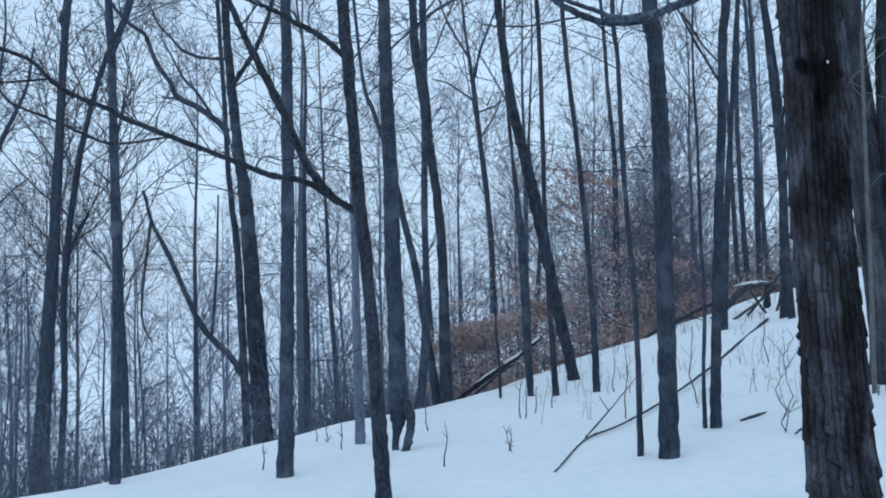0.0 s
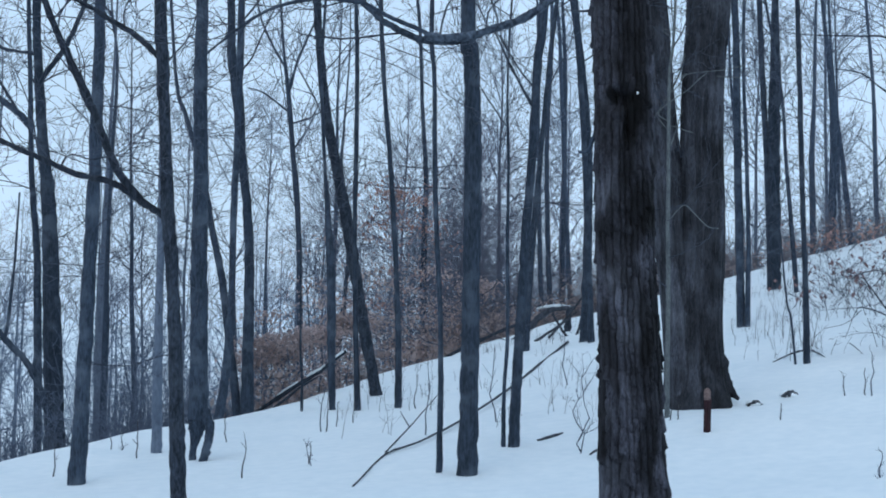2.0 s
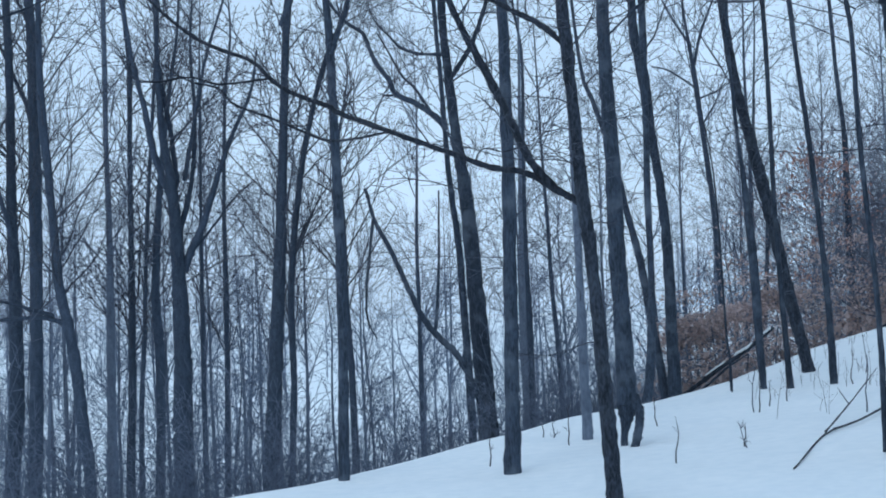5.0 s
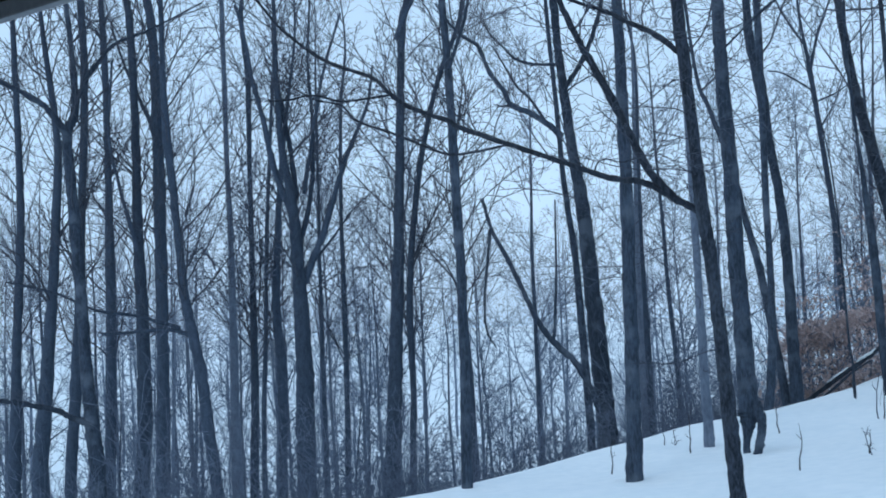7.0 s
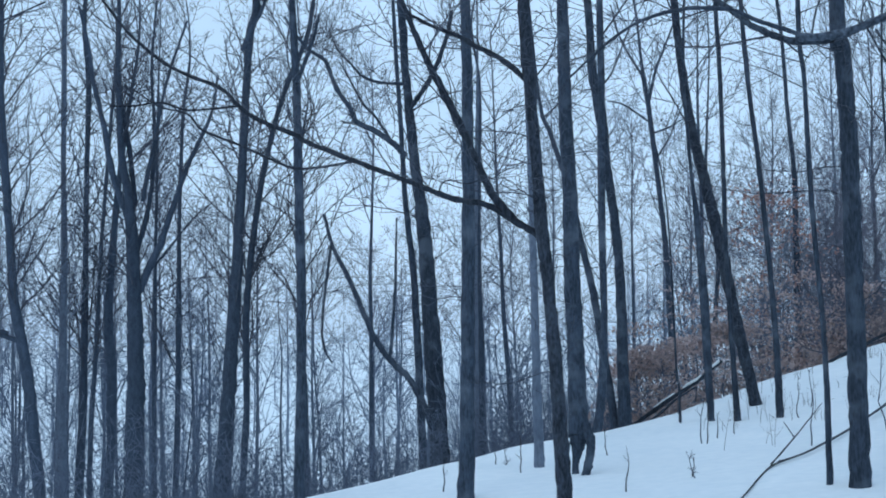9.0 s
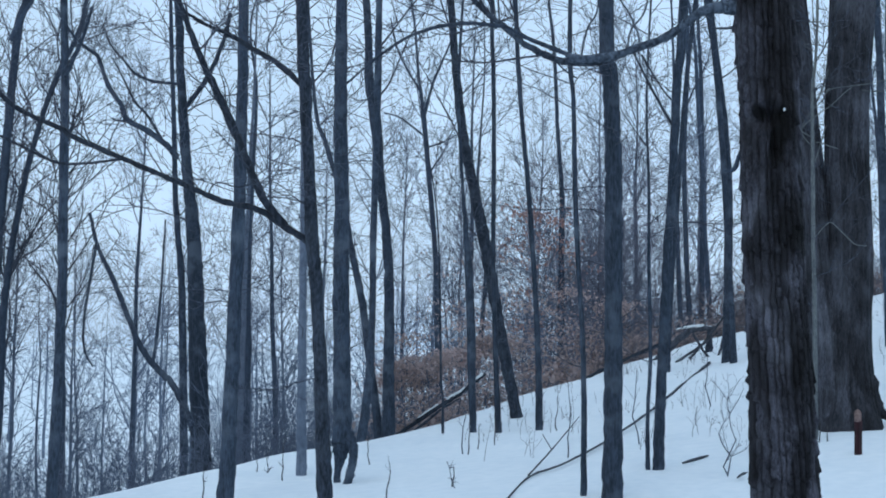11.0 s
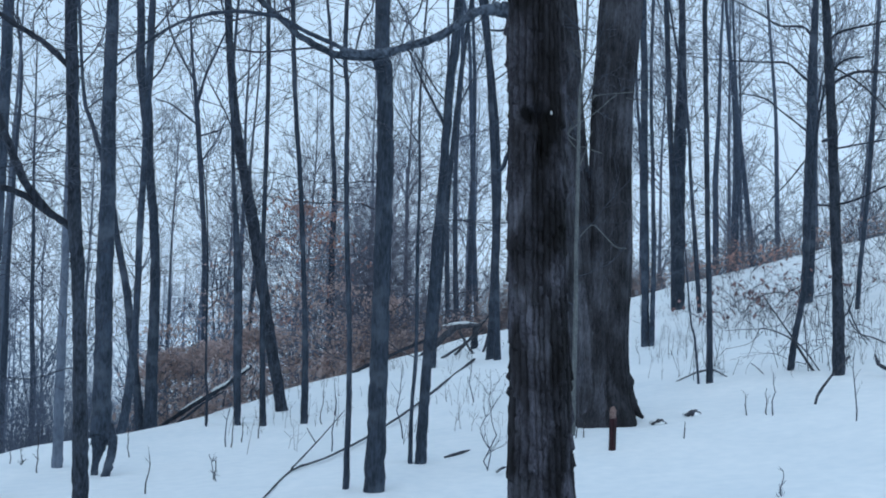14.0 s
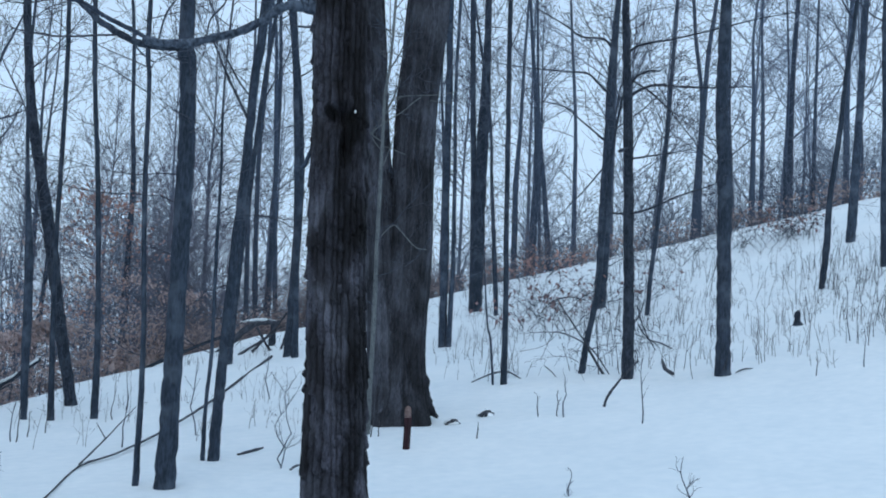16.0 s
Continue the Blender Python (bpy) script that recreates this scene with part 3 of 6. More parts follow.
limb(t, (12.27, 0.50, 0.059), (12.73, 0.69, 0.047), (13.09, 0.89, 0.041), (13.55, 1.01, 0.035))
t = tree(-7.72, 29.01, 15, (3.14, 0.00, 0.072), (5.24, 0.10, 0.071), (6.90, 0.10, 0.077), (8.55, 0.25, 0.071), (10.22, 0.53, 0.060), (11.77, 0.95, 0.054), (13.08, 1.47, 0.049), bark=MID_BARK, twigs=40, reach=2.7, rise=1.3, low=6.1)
t = tree(-3.61, 15.93, 16, (0.04, -0.00, 0.062), (1.16, 0.03, 0.061), (2.42, 0.05, 0.058), (3.68, 0.03, 0.055), (4.64, 0.02, 0.049), (5.60, -0.02, 0.043))
limb(t, (4.76, 0.02, 0.029), (5.09, 0.14, 0.023), (5.35, 0.23, 0.020), (5.61, 0.29, 0.017))
t = tree(-6.44, 29.33, 12, (3.20, 0.00, 0.083), (5.03, -0.02, 0.071), (6.64, -0.08, 0.059), (8.03, -0.07, 0.042), bark=MID_BARK, twigs=40, reach=2.7, rise=1.3, low=6.2)
t = tree(-3.09, 24.84, 16, (1.84, -0.00, 0.174), (3.30, -0.08, 0.158), (4.67, -0.15, 0.139), (5.85, -0.24, 0.119), (6.64, -0.34, 0.095), (7.63, -0.43, 0.085), (8.62, -0.51, 0.071), (9.62, -0.56, 0.071))
limb(t, (6.93, -0.50, 0.060), (7.18, -0.75, 0.055), (7.39, -1.05, 0.051), (7.57, -1.38, 0.046), (7.80, -1.48, 0.043), (8.11, -1.70, 0.040), (8.45, -1.83, 0.037), (8.65, -1.92, 0.034), (8.84, -2.19, 0.029), (9.13, -2.43, 0.025), (9.44, -2.62, 0.020))
limb(t, (7.56, -1.36, 0.025), (7.54, -1.54, 0.016), (7.58, -1.64, 0.010), twigs=False)
limb(t, (8.23, -0.55, 0.032), (8.26, -0.96, 0.028), (8.37, -1.26, 0.025), (8.58, -1.45, 0.021), (8.85, -1.69, 0.017), (9.20, -1.83, 0.012))
limb(t, (7.83, -0.40, 0.050), (8.07, -0.22, 0.048), (8.37, -0.03, 0.045), (8.81, 0.16, 0.041), (9.21, 0.28, 0.036), (9.51, 0.34, 0.030))
limb(t, (7.18, -0.75, 0.026), (7.66, -1.04, 0.023), (7.92, -1.27, 0.020), (8.38, -1.51, 0.016), (8.69, -1.68, 0.012))
t = tree(-4.45, 32.73, 15, (3.69, 0.00, 0.098), (5.62, -0.06, 0.091), (7.68, -0.15, 0.078), (9.24, -0.30, 0.066), (11.33, -0.40, 0.053), (13.17, -0.50, 0.047), twigs=12, rise=0.7, low=5.7)
t = tree(-1.67, 15.47, 17, (-0.00, 0.00, 0.093), (0.72, 0.03, 0.080), (1.69, 0.05, 0.077), (2.91, 0.08, 0.071), (4.15, 0.09, 0.065), (5.39, 0.09, 0.057))
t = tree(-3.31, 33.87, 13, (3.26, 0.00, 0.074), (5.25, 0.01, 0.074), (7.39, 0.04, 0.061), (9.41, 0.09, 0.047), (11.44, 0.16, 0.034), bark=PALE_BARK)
t = tree(-3.55, 37.87, 14, (3.90, -0.00, 0.121), (5.98, 0.01, 0.105), (8.37, -0.01, 0.075), (10.62, 0.04, 0.053), (13.35, 0.11, 0.038), twigs=12, rise=0.7, low=5.9)
t = tree(-0.51, 13.02, 14, (0.15, 0.00, 0.070), (0.86, -0.03, 0.067), (1.47, -0.06, 0.062), (2.19, -0.11, 0.057), (2.70, -0.16, 0.064), (3.22, -0.19, 0.052), (4.00, -0.24, 0.057), (4.79, -0.28, 0.056), bark=DARK_BARK)
limb(t, (2.65, -0.18, 0.036), (2.74, -0.34, 0.034), (2.85, -0.51, 0.031), (2.95, -0.69, 0.029), (3.00, -0.95, 0.028), (3.10, -1.20, 0.026), (3.21, -1.46, 0.025), (3.38, -1.88, 0.025), (3.58, -2.35, 0.024), (3.65, -2.45, 0.023), (3.77, -2.74, 0.022), (3.90, -2.95, 0.021), (4.11, -3.16, 0.019), (4.24, -3.46, 0.018), (4.38, -3.72, 0.017), (4.61, -3.99, 0.015), (4.75, -4.12, 0.014), (5.01, -4.31, 0.012), (5.23, -4.44, 0.010))
limb(t, (3.37, -1.88, 0.012), (3.33, -2.20, 0.012), (3.33, -2.46, 0.013), (3.43, -2.70, 0.013), (3.57, -2.99, 0.012), (3.72, -3.34, 0.011), (3.88, -3.49, 0.010), (3.96, -3.76, 0.009), (4.13, -4.01, 0.007))
limb(t, (3.92, -2.98, 0.012), (3.89, -3.25, 0.011), (3.88, -3.44, 0.010), (3.95, -3.68, 0.009), (3.92, -3.93, 0.008), (3.93, -4.15, 0.006))
limb(t, (2.80, -0.41, 0.034), (3.04, -0.61, 0.036), (3.47, -0.80, 0.037), (3.84, -0.97, 0.036), (4.17, -1.13, 0.032), (4.55, -1.30, 0.027), (4.87, -1.42, 0.020))
limb(t, (4.09, -0.28, 0.028), (4.28, -0.48, 0.026), (4.43, -0.73, 0.023), (4.56, -0.94, 0.019), (4.64, -1.14, 0.016), (4.76, -1.35, 0.012))
limb(t, (3.07, -1.10, 0.008), (3.13, -1.07, 0.007), (3.16, -0.99, 0.006), (3.12, -0.84, 0.005), (3.15, -0.71, 0.004))
t = tree(-1.01, 18.18, 15, (-0.00, 0.00, 0.065), (0.86, -0.01, 0.058), (2.29, -0.02, 0.050), (3.74, -0.04, 0.036), (4.83, -0.06, 0.029), (5.93, -0.07, 0.026), bark=PALE_BARK)
t = tree(-0.53, 17.19, 17, (-0.00, -0.00, 0.041), (0.14, 0.01, 0.044), (0.25, 0.03, 0.068), (0.41, 0.04, 0.109), (0.62, 0.05, 0.116), (1.56, 0.03, 0.105), (2.58, 0.01, 0.099), (3.61, 0.00, 0.089), (4.64, -0.03, 0.079), (5.68, -0.03, 0.070))
limb(t, (0.54, 0.11, 0.075), (0.38, 0.19, 0.058), (0.18, 0.17, 0.051), (-0.02, 0.12, 0.055), (-0.12, 0.11, 0.051), twigs=False)
t = tree(-0.05, 23.23, 13, (0.16, -0.00, 0.069), (1.18, -0.13, 0.064), (2.28, -0.29, 0.060), (3.11, -0.47, 0.051), (3.94, -0.63, 0.042), (4.87, -0.92, 0.037), (5.62, -1.12, 0.028))
t = tree(-0.31, 21.83, 15, (0.02, -0.00, 0.073), (0.55, 0.07, 0.065), (1.75, 0.14, 0.052), (3.13, 0.14, 0.052), (4.00, 0.16, 0.048), (5.31, 0.18, 0.053), (6.63, 0.18, 0.053))
t = tree(0.11, 23.03, 16, (0.07, 0.00, 0.109), (1.08, -0.01, 0.091), (2.35, -0.02, 0.082), (3.45, -0.09, 0.073), (4.18, -0.19, 0.078), (5.11, -0.27, 0.092), (5.85, -0.39, 0.074), (6.96, -0.44, 0.061))
t = tree(1.51, 38.01, 12, (3.58, -0.00, 0.083), (4.78, -0.05, 0.083), (6.44, -0.10, 0.075), (8.25, -0.26, 0.068), (9.77, -0.41, 0.068), (10.54, -0.49, 0.061), (11.61, -0.63, 0.038), (12.84, -0.74, 0.031), twigs=30, reach=2.0, rise=1.1, low=6.5)
limb(t, (11.10, -0.56, 0.036), (11.75, -0.95, 0.030), (12.40, -1.25, 0.024), (13.10, -1.40, 0.018))
limb(t, (8.90, -0.33, 0.026), (9.50, 0.05, 0.020), (10.20, 0.35, 0.016), (11.00, 0.75, 0.012))
limb(t, (10.42, -0.48, 0.046), (11.30, -0.26, 0.038), (11.91, -0.02, 0.031), (12.67, 0.29, 0.023))
limb(t, (9.90, -0.42, 0.030), (10.39, -1.10, 0.023), (10.52, -1.55, 0.015))
limb(t, (9.62, -0.38, 0.030), (9.80, 0.10, 0.023), (9.99, 0.41, 0.015))
t = tree(1.37, 21.45, 14, (-0.00, 0.00, 0.047), (0.71, -0.03, 0.059), (1.56, -0.05, 0.068), (2.41, -0.09, 0.060), (3.52, -0.18, 0.030), (4.20, -0.23, 0.026), (5.50, -0.27, 0.022))
t = tree(0.92, 21.57, 7, (-0.00, -0.00, 0.021), (0.59, -0.01, 0.017), (0.93, -0.04, 0.017))
t = tree(2.15, 22.82, 16, (-0.00, -0.00, 0.091), (0.88, -0.17, 0.091), (1.78, -0.34, 0.091), (2.87, -0.54, 0.100), (3.51, -0.68, 0.087), (4.52, -0.89, 0.078), (5.63, -1.03, 0.065), (6.56, -1.11, 0.061), bark=DARK_BARK)
t = tree(2.26, 33.96, 10, (2.15, 0.00, 0.061), (3.75, 0.14, 0.054), (5.10, 0.20, 0.054), (6.45, -0.02, 0.041), (7.54, 0.01, 0.027))
t = tree(1.73, 21.26, 14, (-0.00, -0.00, 0.051), (0.68, -0.03, 0.042), (1.69, -0.07, 0.038), (2.87, -0.10, 0.034), (4.14, -0.10, 0.034), (5.42, -0.12, 0.034), (6.28, -0.15, 0.030))
t = tree(2.33, 21.18, 15, (-0.00, 0.00, 0.055), (0.70, -0.01, 0.051), (1.45, -0.04, 0.042), (2.45, -0.10, 0.038), (3.63, -0.19, 0.038), (4.66, -0.29, 0.034), (6.20, -0.39, 0.035))
t = tree(2.03, 14.40, 14, (-0.00, -0.00, 0.032), (0.88, -0.00, 0.029), (1.67, -0.02, 0.026), (2.29, -0.06, 0.026), (3.15, -0.10, 0.026), (4.02, -0.12, 0.023), (4.89, -0.16, 0.024))
t = tree(4.49, 35.76, 13, (1.84, 0.00, 0.085), (3.95, -0.01, 0.078), (5.80, -0.00, 0.064), (7.52, -0.12, 0.050), (9.55, -0.22, 0.044), twigs=16, reach=1.8, rise=0.9, low=3.0)
t = tree(2.28, 14.17, 18, (-0.00, -0.00, 0.100), (0.87, 0.01, 0.096), (1.65, 0.01, 0.093), (2.55, 0.01, 0.091), (3.11, 0.01, 0.088), (3.79, -0.01, 0.086), (4.31, -0.04, 0.081), (4.82, -0.07, 0.079))
t = tree(3.07, 15.86, 16, (-0.00, -0.00, 0.064), (0.65, 0.02, 0.061), (1.53, 0.06, 0.057), (2.53, 0.11, 0.054), (3.28, 0.16, 0.051), (4.42, 0.21, 0.052), (5.06, 0.27, 0.052))
limb(t, (3.85, 0.17, 0.019), (4.05, 0.05, 0.016), (4.38, -0.13, 0.013), (4.70, -0.28, 0.010))
t = tree(2.96, 15.90, 12, (-0.00, -0.00, 0.026), (0.66, 0.00, 0.022), (1.29, 0.03, 0.022), (2.35, 0.01, 0.019), (3.18, 0.01, 0.016), (4.45, -0.01, 0.013))
t = tree(5.34, 26.76, 15, (-0.00, 0.00, 0.081), (0.73, 0.03, 0.075), (2.22, 0.12, 0.065), (4.02, 0.26, 0.049), (5.84, 0.41, 0.044))
t = tree(6.44, 26.63, 17, (-0.00, -0.00, 0.076), (1.17, 0.04, 0.081), (3.28, 0.06, 0.082), (4.89, -0.05, 0.071), (6.51, -0.24, 0.067))
t = tree(8.56, 38.09, 15, (1.63, -0.00, 0.069), (3.74, 0.03, 0.070), (6.02, 0.04, 0.062), (8.32, 0.00, 0.055), twigs=12, rise=0.7, low=3.6)
t = tree(6.50, 26.26, 16, (-0.00, 0.00, 0.070), (1.43, -0.06, 0.064), (3.58, -0.16, 0.059), (5.74, -0.33, 0.055), (6.82, -0.48, 0.050))
t = tree(8.55, 36.99, 15, (1.28, -0.00, 0.068), (3.67, -0.13, 0.060), (6.69, -0.29, 0.053), (8.97, -0.42, 0.046), twigs=12, rise=0.7, low=3.3)
t = tree(7.82, 36.12, 15, (1.19, -0.00, 0.073), (3.51, -0.10, 0.066), (5.72, -0.13, 0.059), (8.24, -0.04, 0.052), twigs=12, rise=0.7, low=3.2)
t = tree(7.80, 37.15, 14, (1.53, 0.00, 0.068), (3.92, -0.08, 0.060), (6.18, -0.13, 0.046), twigs=12, rise=0.7, low=3.5)
t = tree(9.03, 25.15, 17, (-0.00, 0.00, 0.074), (1.17, -0.02, 0.074), (2.77, -0.07, 0.075), (4.92, -0.11, 0.065), (6.55, -0.17, 0.065))
t = tree(9.11, 25.03, 15, (-0.00, 0.00, 0.053), (0.75, 0.01, 0.047), (1.70, 0.01, 0.042), (3.30, -0.04, 0.037), (4.91, -0.10, 0.032))
t = tree(11.11, 28.94, 18, (-0.00, 0.00, 0.135), (1.23, -0.01, 0.135), (3.09, -0.02, 0.136), (4.34, -0.01, 0.125), (5.59, -0.01, 0.088), (6.86, -0.04, 0.070))
t = tree(11.07, 29.03, 16, (-0.00, 0.00, 0.074), (1.23, -0.04, 0.068), (3.09, -0.12, 0.062), (4.97, -0.22, 0.063), (6.86, -0.31, 0.057))
t = tree(11.18, 27.88, 13, (-0.00, 0.00, 0.048), (1.27, -0.10, 0.048), (2.82, -0.23, 0.036), (4.27, -0.34, 0.030))
t = tree(8.14, 19.85, 14, (-0.00, 0.00, 0.051), (1.04, -0.02, 0.043), (2.40, -0.07, 0.038), (4.12, -0.12, 0.039), (5.86, -0.17, 0.035))
t = tree(8.00, 19.93, 5, (-0.00, -0.00, 0.017), (0.70, -0.07, 0.017), (1.04, -0.14, 0.013))
t = tree(15.26, 36.94, 14, (1.03, 0.00, 0.087), (3.26, -0.04, 0.080), (4.87, 0.01, 0.056), (6.97, 0.04, 0.040), twigs=9, reach=1.6, rise=0.6, low=3.0)
t = tree(15.32, 35.83, 14, (0.79, 0.00, 0.101), (2.03, 0.02, 0.101), (3.28, 0.04, 0.093), (5.15, -0.06, 0.071), (6.73, -0.24, 0.047), twigs=9, reach=1.6, rise=0.6, low=2.8)
t = tree(16.55, 37.48, 14, (1.12, -0.00, 0.081), (2.91, -0.18, 0.073), (4.54, -0.38, 0.057), (6.19, -0.52, 0.041), twigs=9, reach=1.6, rise=0.6, low=3.1)
t = tree(17.62, 38.09, 14, (1.12, 0.00, 0.067), (2.96, -0.05, 0.067), (5.14, -0.11, 0.051), (7.50, -0.30, 0.043), twigs=9, reach=1.6, rise=0.6, low=3.1)
t = tree(9.44, 19.89, 6, (-0.00, -0.00, 0.052), (0.55, 0.06, 0.048), (1.03, 0.15, 0.048), (1.60, 0.21, 0.035))
t = tree(12.87, 26.42, 16, (-0.00, -0.00, 0.116), (1.08, 0.02, 0.128), (2.25, 0.02, 0.117), (3.42, 0.04, 0.106), (4.60, 0.04, 0.095), (5.67, 0.08, 0.072), (6.39, 0.12, 0.060))
limb(t, (3.36, 0.04, 0.028), (3.53, -0.17, 0.022), (3.82, -0.54, 0.018), (4.10, -0.90, 0.015), (4.20, -1.37, 0.011))
limb(t, (4.39, 0.03, 0.032), (4.60, -0.20, 0.026), (4.82, -0.46, 0.022), (4.85, -0.93, 0.018), (4.91, -1.76, 0.011), (4.99, -2.35, 0.007))
limb(t, (5.31, 0.06, 0.032), (5.55, -0.14, 0.026), (5.59, -0.61, 0.022), (5.82, -0.97, 0.018), (6.17, -1.58, 0.011))
limb(t, (2.95, 0.01, 0.018), (2.47, -0.36, 0.015), (2.04, -0.75, 0.011))
limb(t, (3.78, 0.05, 0.022), (4.07, 0.17, 0.018), (4.61, 0.25, 0.015), (5.33, 0.56, 0.011))
t = tree(9.74, 18.96, 15, (-0.00, -0.00, 0.089), (1.01, -0.02, 0.084), (2.27, -0.07, 0.076), (3.54, -0.13, 0.073), (4.56, -0.19, 0.065), (5.68, -0.25, 0.052), bark=DARK_BARK)
limb(t, (4.21, -0.16, 0.025), (4.36, 0.07, 0.022), (4.42, 0.28, 0.020), (4.41, 0.57, 0.017), (4.41, 1.15, 0.012), (4.44, 1.65, 0.006))
limb(t, (4.82, -0.20, 0.017), (5.00, -0.04, 0.017), (5.14, 0.54, 0.014), (5.28, 1.04, 0.012), (5.46, 1.69, 0.009), (5.60, 2.35, 0.006))
limb(t, (4.33, -0.16, 0.020), (4.53, -0.04, 0.017), (4.62, 0.15, 0.014), (4.62, 0.31, 0.012))
limb(t, (3.27, -0.11, 0.017), (3.32, 0.20, 0.012), (3.39, 0.61, 0.009), (3.44, 0.82, 0.006))
limb(t, (2.45, -0.08, 0.019), (2.53, 0.23, 0.014), (2.72, 0.64, 0.012), (2.90, 1.13, 0.009))
limb(t, (3.44, -0.12, 0.028), (3.36, -0.26, 0.025))
limb(t, (2.44, -0.08, 0.016), (2.46, -0.32, 0.012))
limb(t, (4.48, -0.13, 0.014), (4.23, 0.24, 0.012), (3.86, 0.59, 0.009), (3.32, 1.03, 0.006))
t = tree(12.90, 24.42, 13, (-0.00, -0.00, 0.044), (0.87, 0.05, 0.044), (1.96, 0.15, 0.044), (3.39, 0.24, 0.044), (4.83, 0.30, 0.039), (6.16, 0.35, 0.034))
t = tree(10.88, 18.17, 17, (-0.00, 0.00, 0.113), (0.85, -0.02, 0.105), (1.76, -0.05, 0.105), (3.01, -0.08, 0.110), (3.84, -0.15, 0.094), (4.69, -0.16, 0.086), (5.54, -0.14, 0.082))
t = tree(20.28, 35.60, 14, (0.20, 0.00, 0.122), (1.82, 0.00, 0.090), (3.44, 0.04, 0.074), (5.56, 0.13, 0.066), (7.21, 0.31, 0.050), twigs=12, rise=0.7, low=2.2)
t = tree(20.19, 35.65, 14, (0.23, 0.00, 0.098), (2.33, 0.05, 0.074), (4.28, 0.10, 0.058), (6.41, -0.17, 0.050), twigs=12, rise=0.7, low=2.2)
t = tree(21.04, 33.99, 11, (0.02, 0.00, 0.087), (1.74, -0.01, 0.072), (3.63, -0.05, 0.056), (5.54, -0.11, 0.032), twigs=16, reach=1.8, rise=0.9, low=1.2)
t = tree(21.76, 34.72, 11, (0.06, -0.00, 0.073), (1.83, 0.02, 0.065), (3.76, -0.02, 0.049), (5.71, -0.11, 0.033), twigs=16, reach=1.8, rise=0.9, low=1.3)
t = tree(16.23, 23.58, 14, (-0.00, 0.00, 0.057), (0.90, 0.07, 0.068), (1.79, 0.10, 0.057), (2.90, 0.23, 0.052), (4.35, 0.35, 0.046), (5.36, 0.47, 0.041))
t = tree(19.47, 27.24, 15, (-0.00, -0.00, 0.106), (1.25, 0.05, 0.100), (2.93, 0.11, 0.087), (4.50, 0.15, 0.075), (5.55, 0.19, 0.068))
t = tree(18.24, 24.35, 15, (-0.00, 0.00, 0.072), (1.39, -0.04, 0.073), (3.15, -0.06, 0.067), (5.52, -0.11, 0.062))
t = tree(23.54, 34.76, 13, (-0.11, 0.00, 0.067), (1.52, -0.02, 0.059), (3.98, -0.03, 0.042), twigs=12, rise=0.7, low=1.9)
t = tree(22.88, 35.19, 13, (0.13, -0.00, 0.058), (2.09, -0.03, 0.050), (4.24, -0.01, 0.034), twigs=12, rise=0.7, low=2.1)
t = tree(-20.83, 34.17, 15, (5.21, 0.00, 0.175), (9.37, 0.14, 0.142), (13.90, 0.31, 0.096), (18.51, 0.52, 0.073), bark=MID_BARK, twigs=40, reach=2.7, rise=1.3, low=8.2)
t = tree(-20.41, 32.08, 15, (5.23, 0.00, 0.151), (9.16, 0.17, 0.135), (13.44, 0.35, 0.091), (17.78, 0.40, 0.070), bark=MID_BARK, twigs=40, reach=2.7, rise=1.3, low=8.2)
t = tree(15.67, 19.76, 15, (-0.00, 0.00, 0.100), (2.48, -0.04, 0.086), (5.38, -0.04, 0.062))
t = tree(13.84, 16.32, 15, (-0.00, 0.00, 0.076), (2.71, -0.08, 0.068), (5.15, -0.19, 0.052))
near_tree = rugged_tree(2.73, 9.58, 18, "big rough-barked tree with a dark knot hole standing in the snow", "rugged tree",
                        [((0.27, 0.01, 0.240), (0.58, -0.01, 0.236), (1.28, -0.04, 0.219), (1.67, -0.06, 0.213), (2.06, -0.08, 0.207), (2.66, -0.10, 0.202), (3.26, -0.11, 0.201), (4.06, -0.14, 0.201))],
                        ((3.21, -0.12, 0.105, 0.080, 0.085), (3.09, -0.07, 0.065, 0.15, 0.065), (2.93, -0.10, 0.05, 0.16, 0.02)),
                        # first three paint shade into the knot hole, the rest darken the bark
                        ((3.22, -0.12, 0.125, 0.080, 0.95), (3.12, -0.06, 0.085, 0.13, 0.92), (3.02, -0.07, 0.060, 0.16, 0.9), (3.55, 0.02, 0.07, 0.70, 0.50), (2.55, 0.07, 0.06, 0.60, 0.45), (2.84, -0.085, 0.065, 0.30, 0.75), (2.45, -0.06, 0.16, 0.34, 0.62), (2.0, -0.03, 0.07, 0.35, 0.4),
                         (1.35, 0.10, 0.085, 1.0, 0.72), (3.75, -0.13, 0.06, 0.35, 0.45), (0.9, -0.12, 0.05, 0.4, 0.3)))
limb(near_tree, (4.00, -0.27, 0.075), (4.00, -0.39, 0.050), (3.99, -0.46, 0.042), (3.98, -0.53, 0.032), (3.92, -0.62, 0.032), (3.84, -0.72, 0.030), (3.76, -0.86, 0.030), (3.71, -1.02, 0.028), (3.66, -1.18, 0.030), (3.65, -1.38, 0.027), (3.67, -1.51, 0.028), twigs=False, bark=LIMB_BARK)
limb(near_tree, (3.65, -1.28, 0.027), (3.66, -1.37, 0.028), (3.68, -1.54, 0.027), (3.75, -1.70, 0.025), (3.85, -1.87, 0.024), (3.96, -1.99, 0.024), (4.05, -2.10, 0.021), (4.15, -2.21, 0.019), (4.27, -2.31, 0.018), bark=LIMB_BARK)
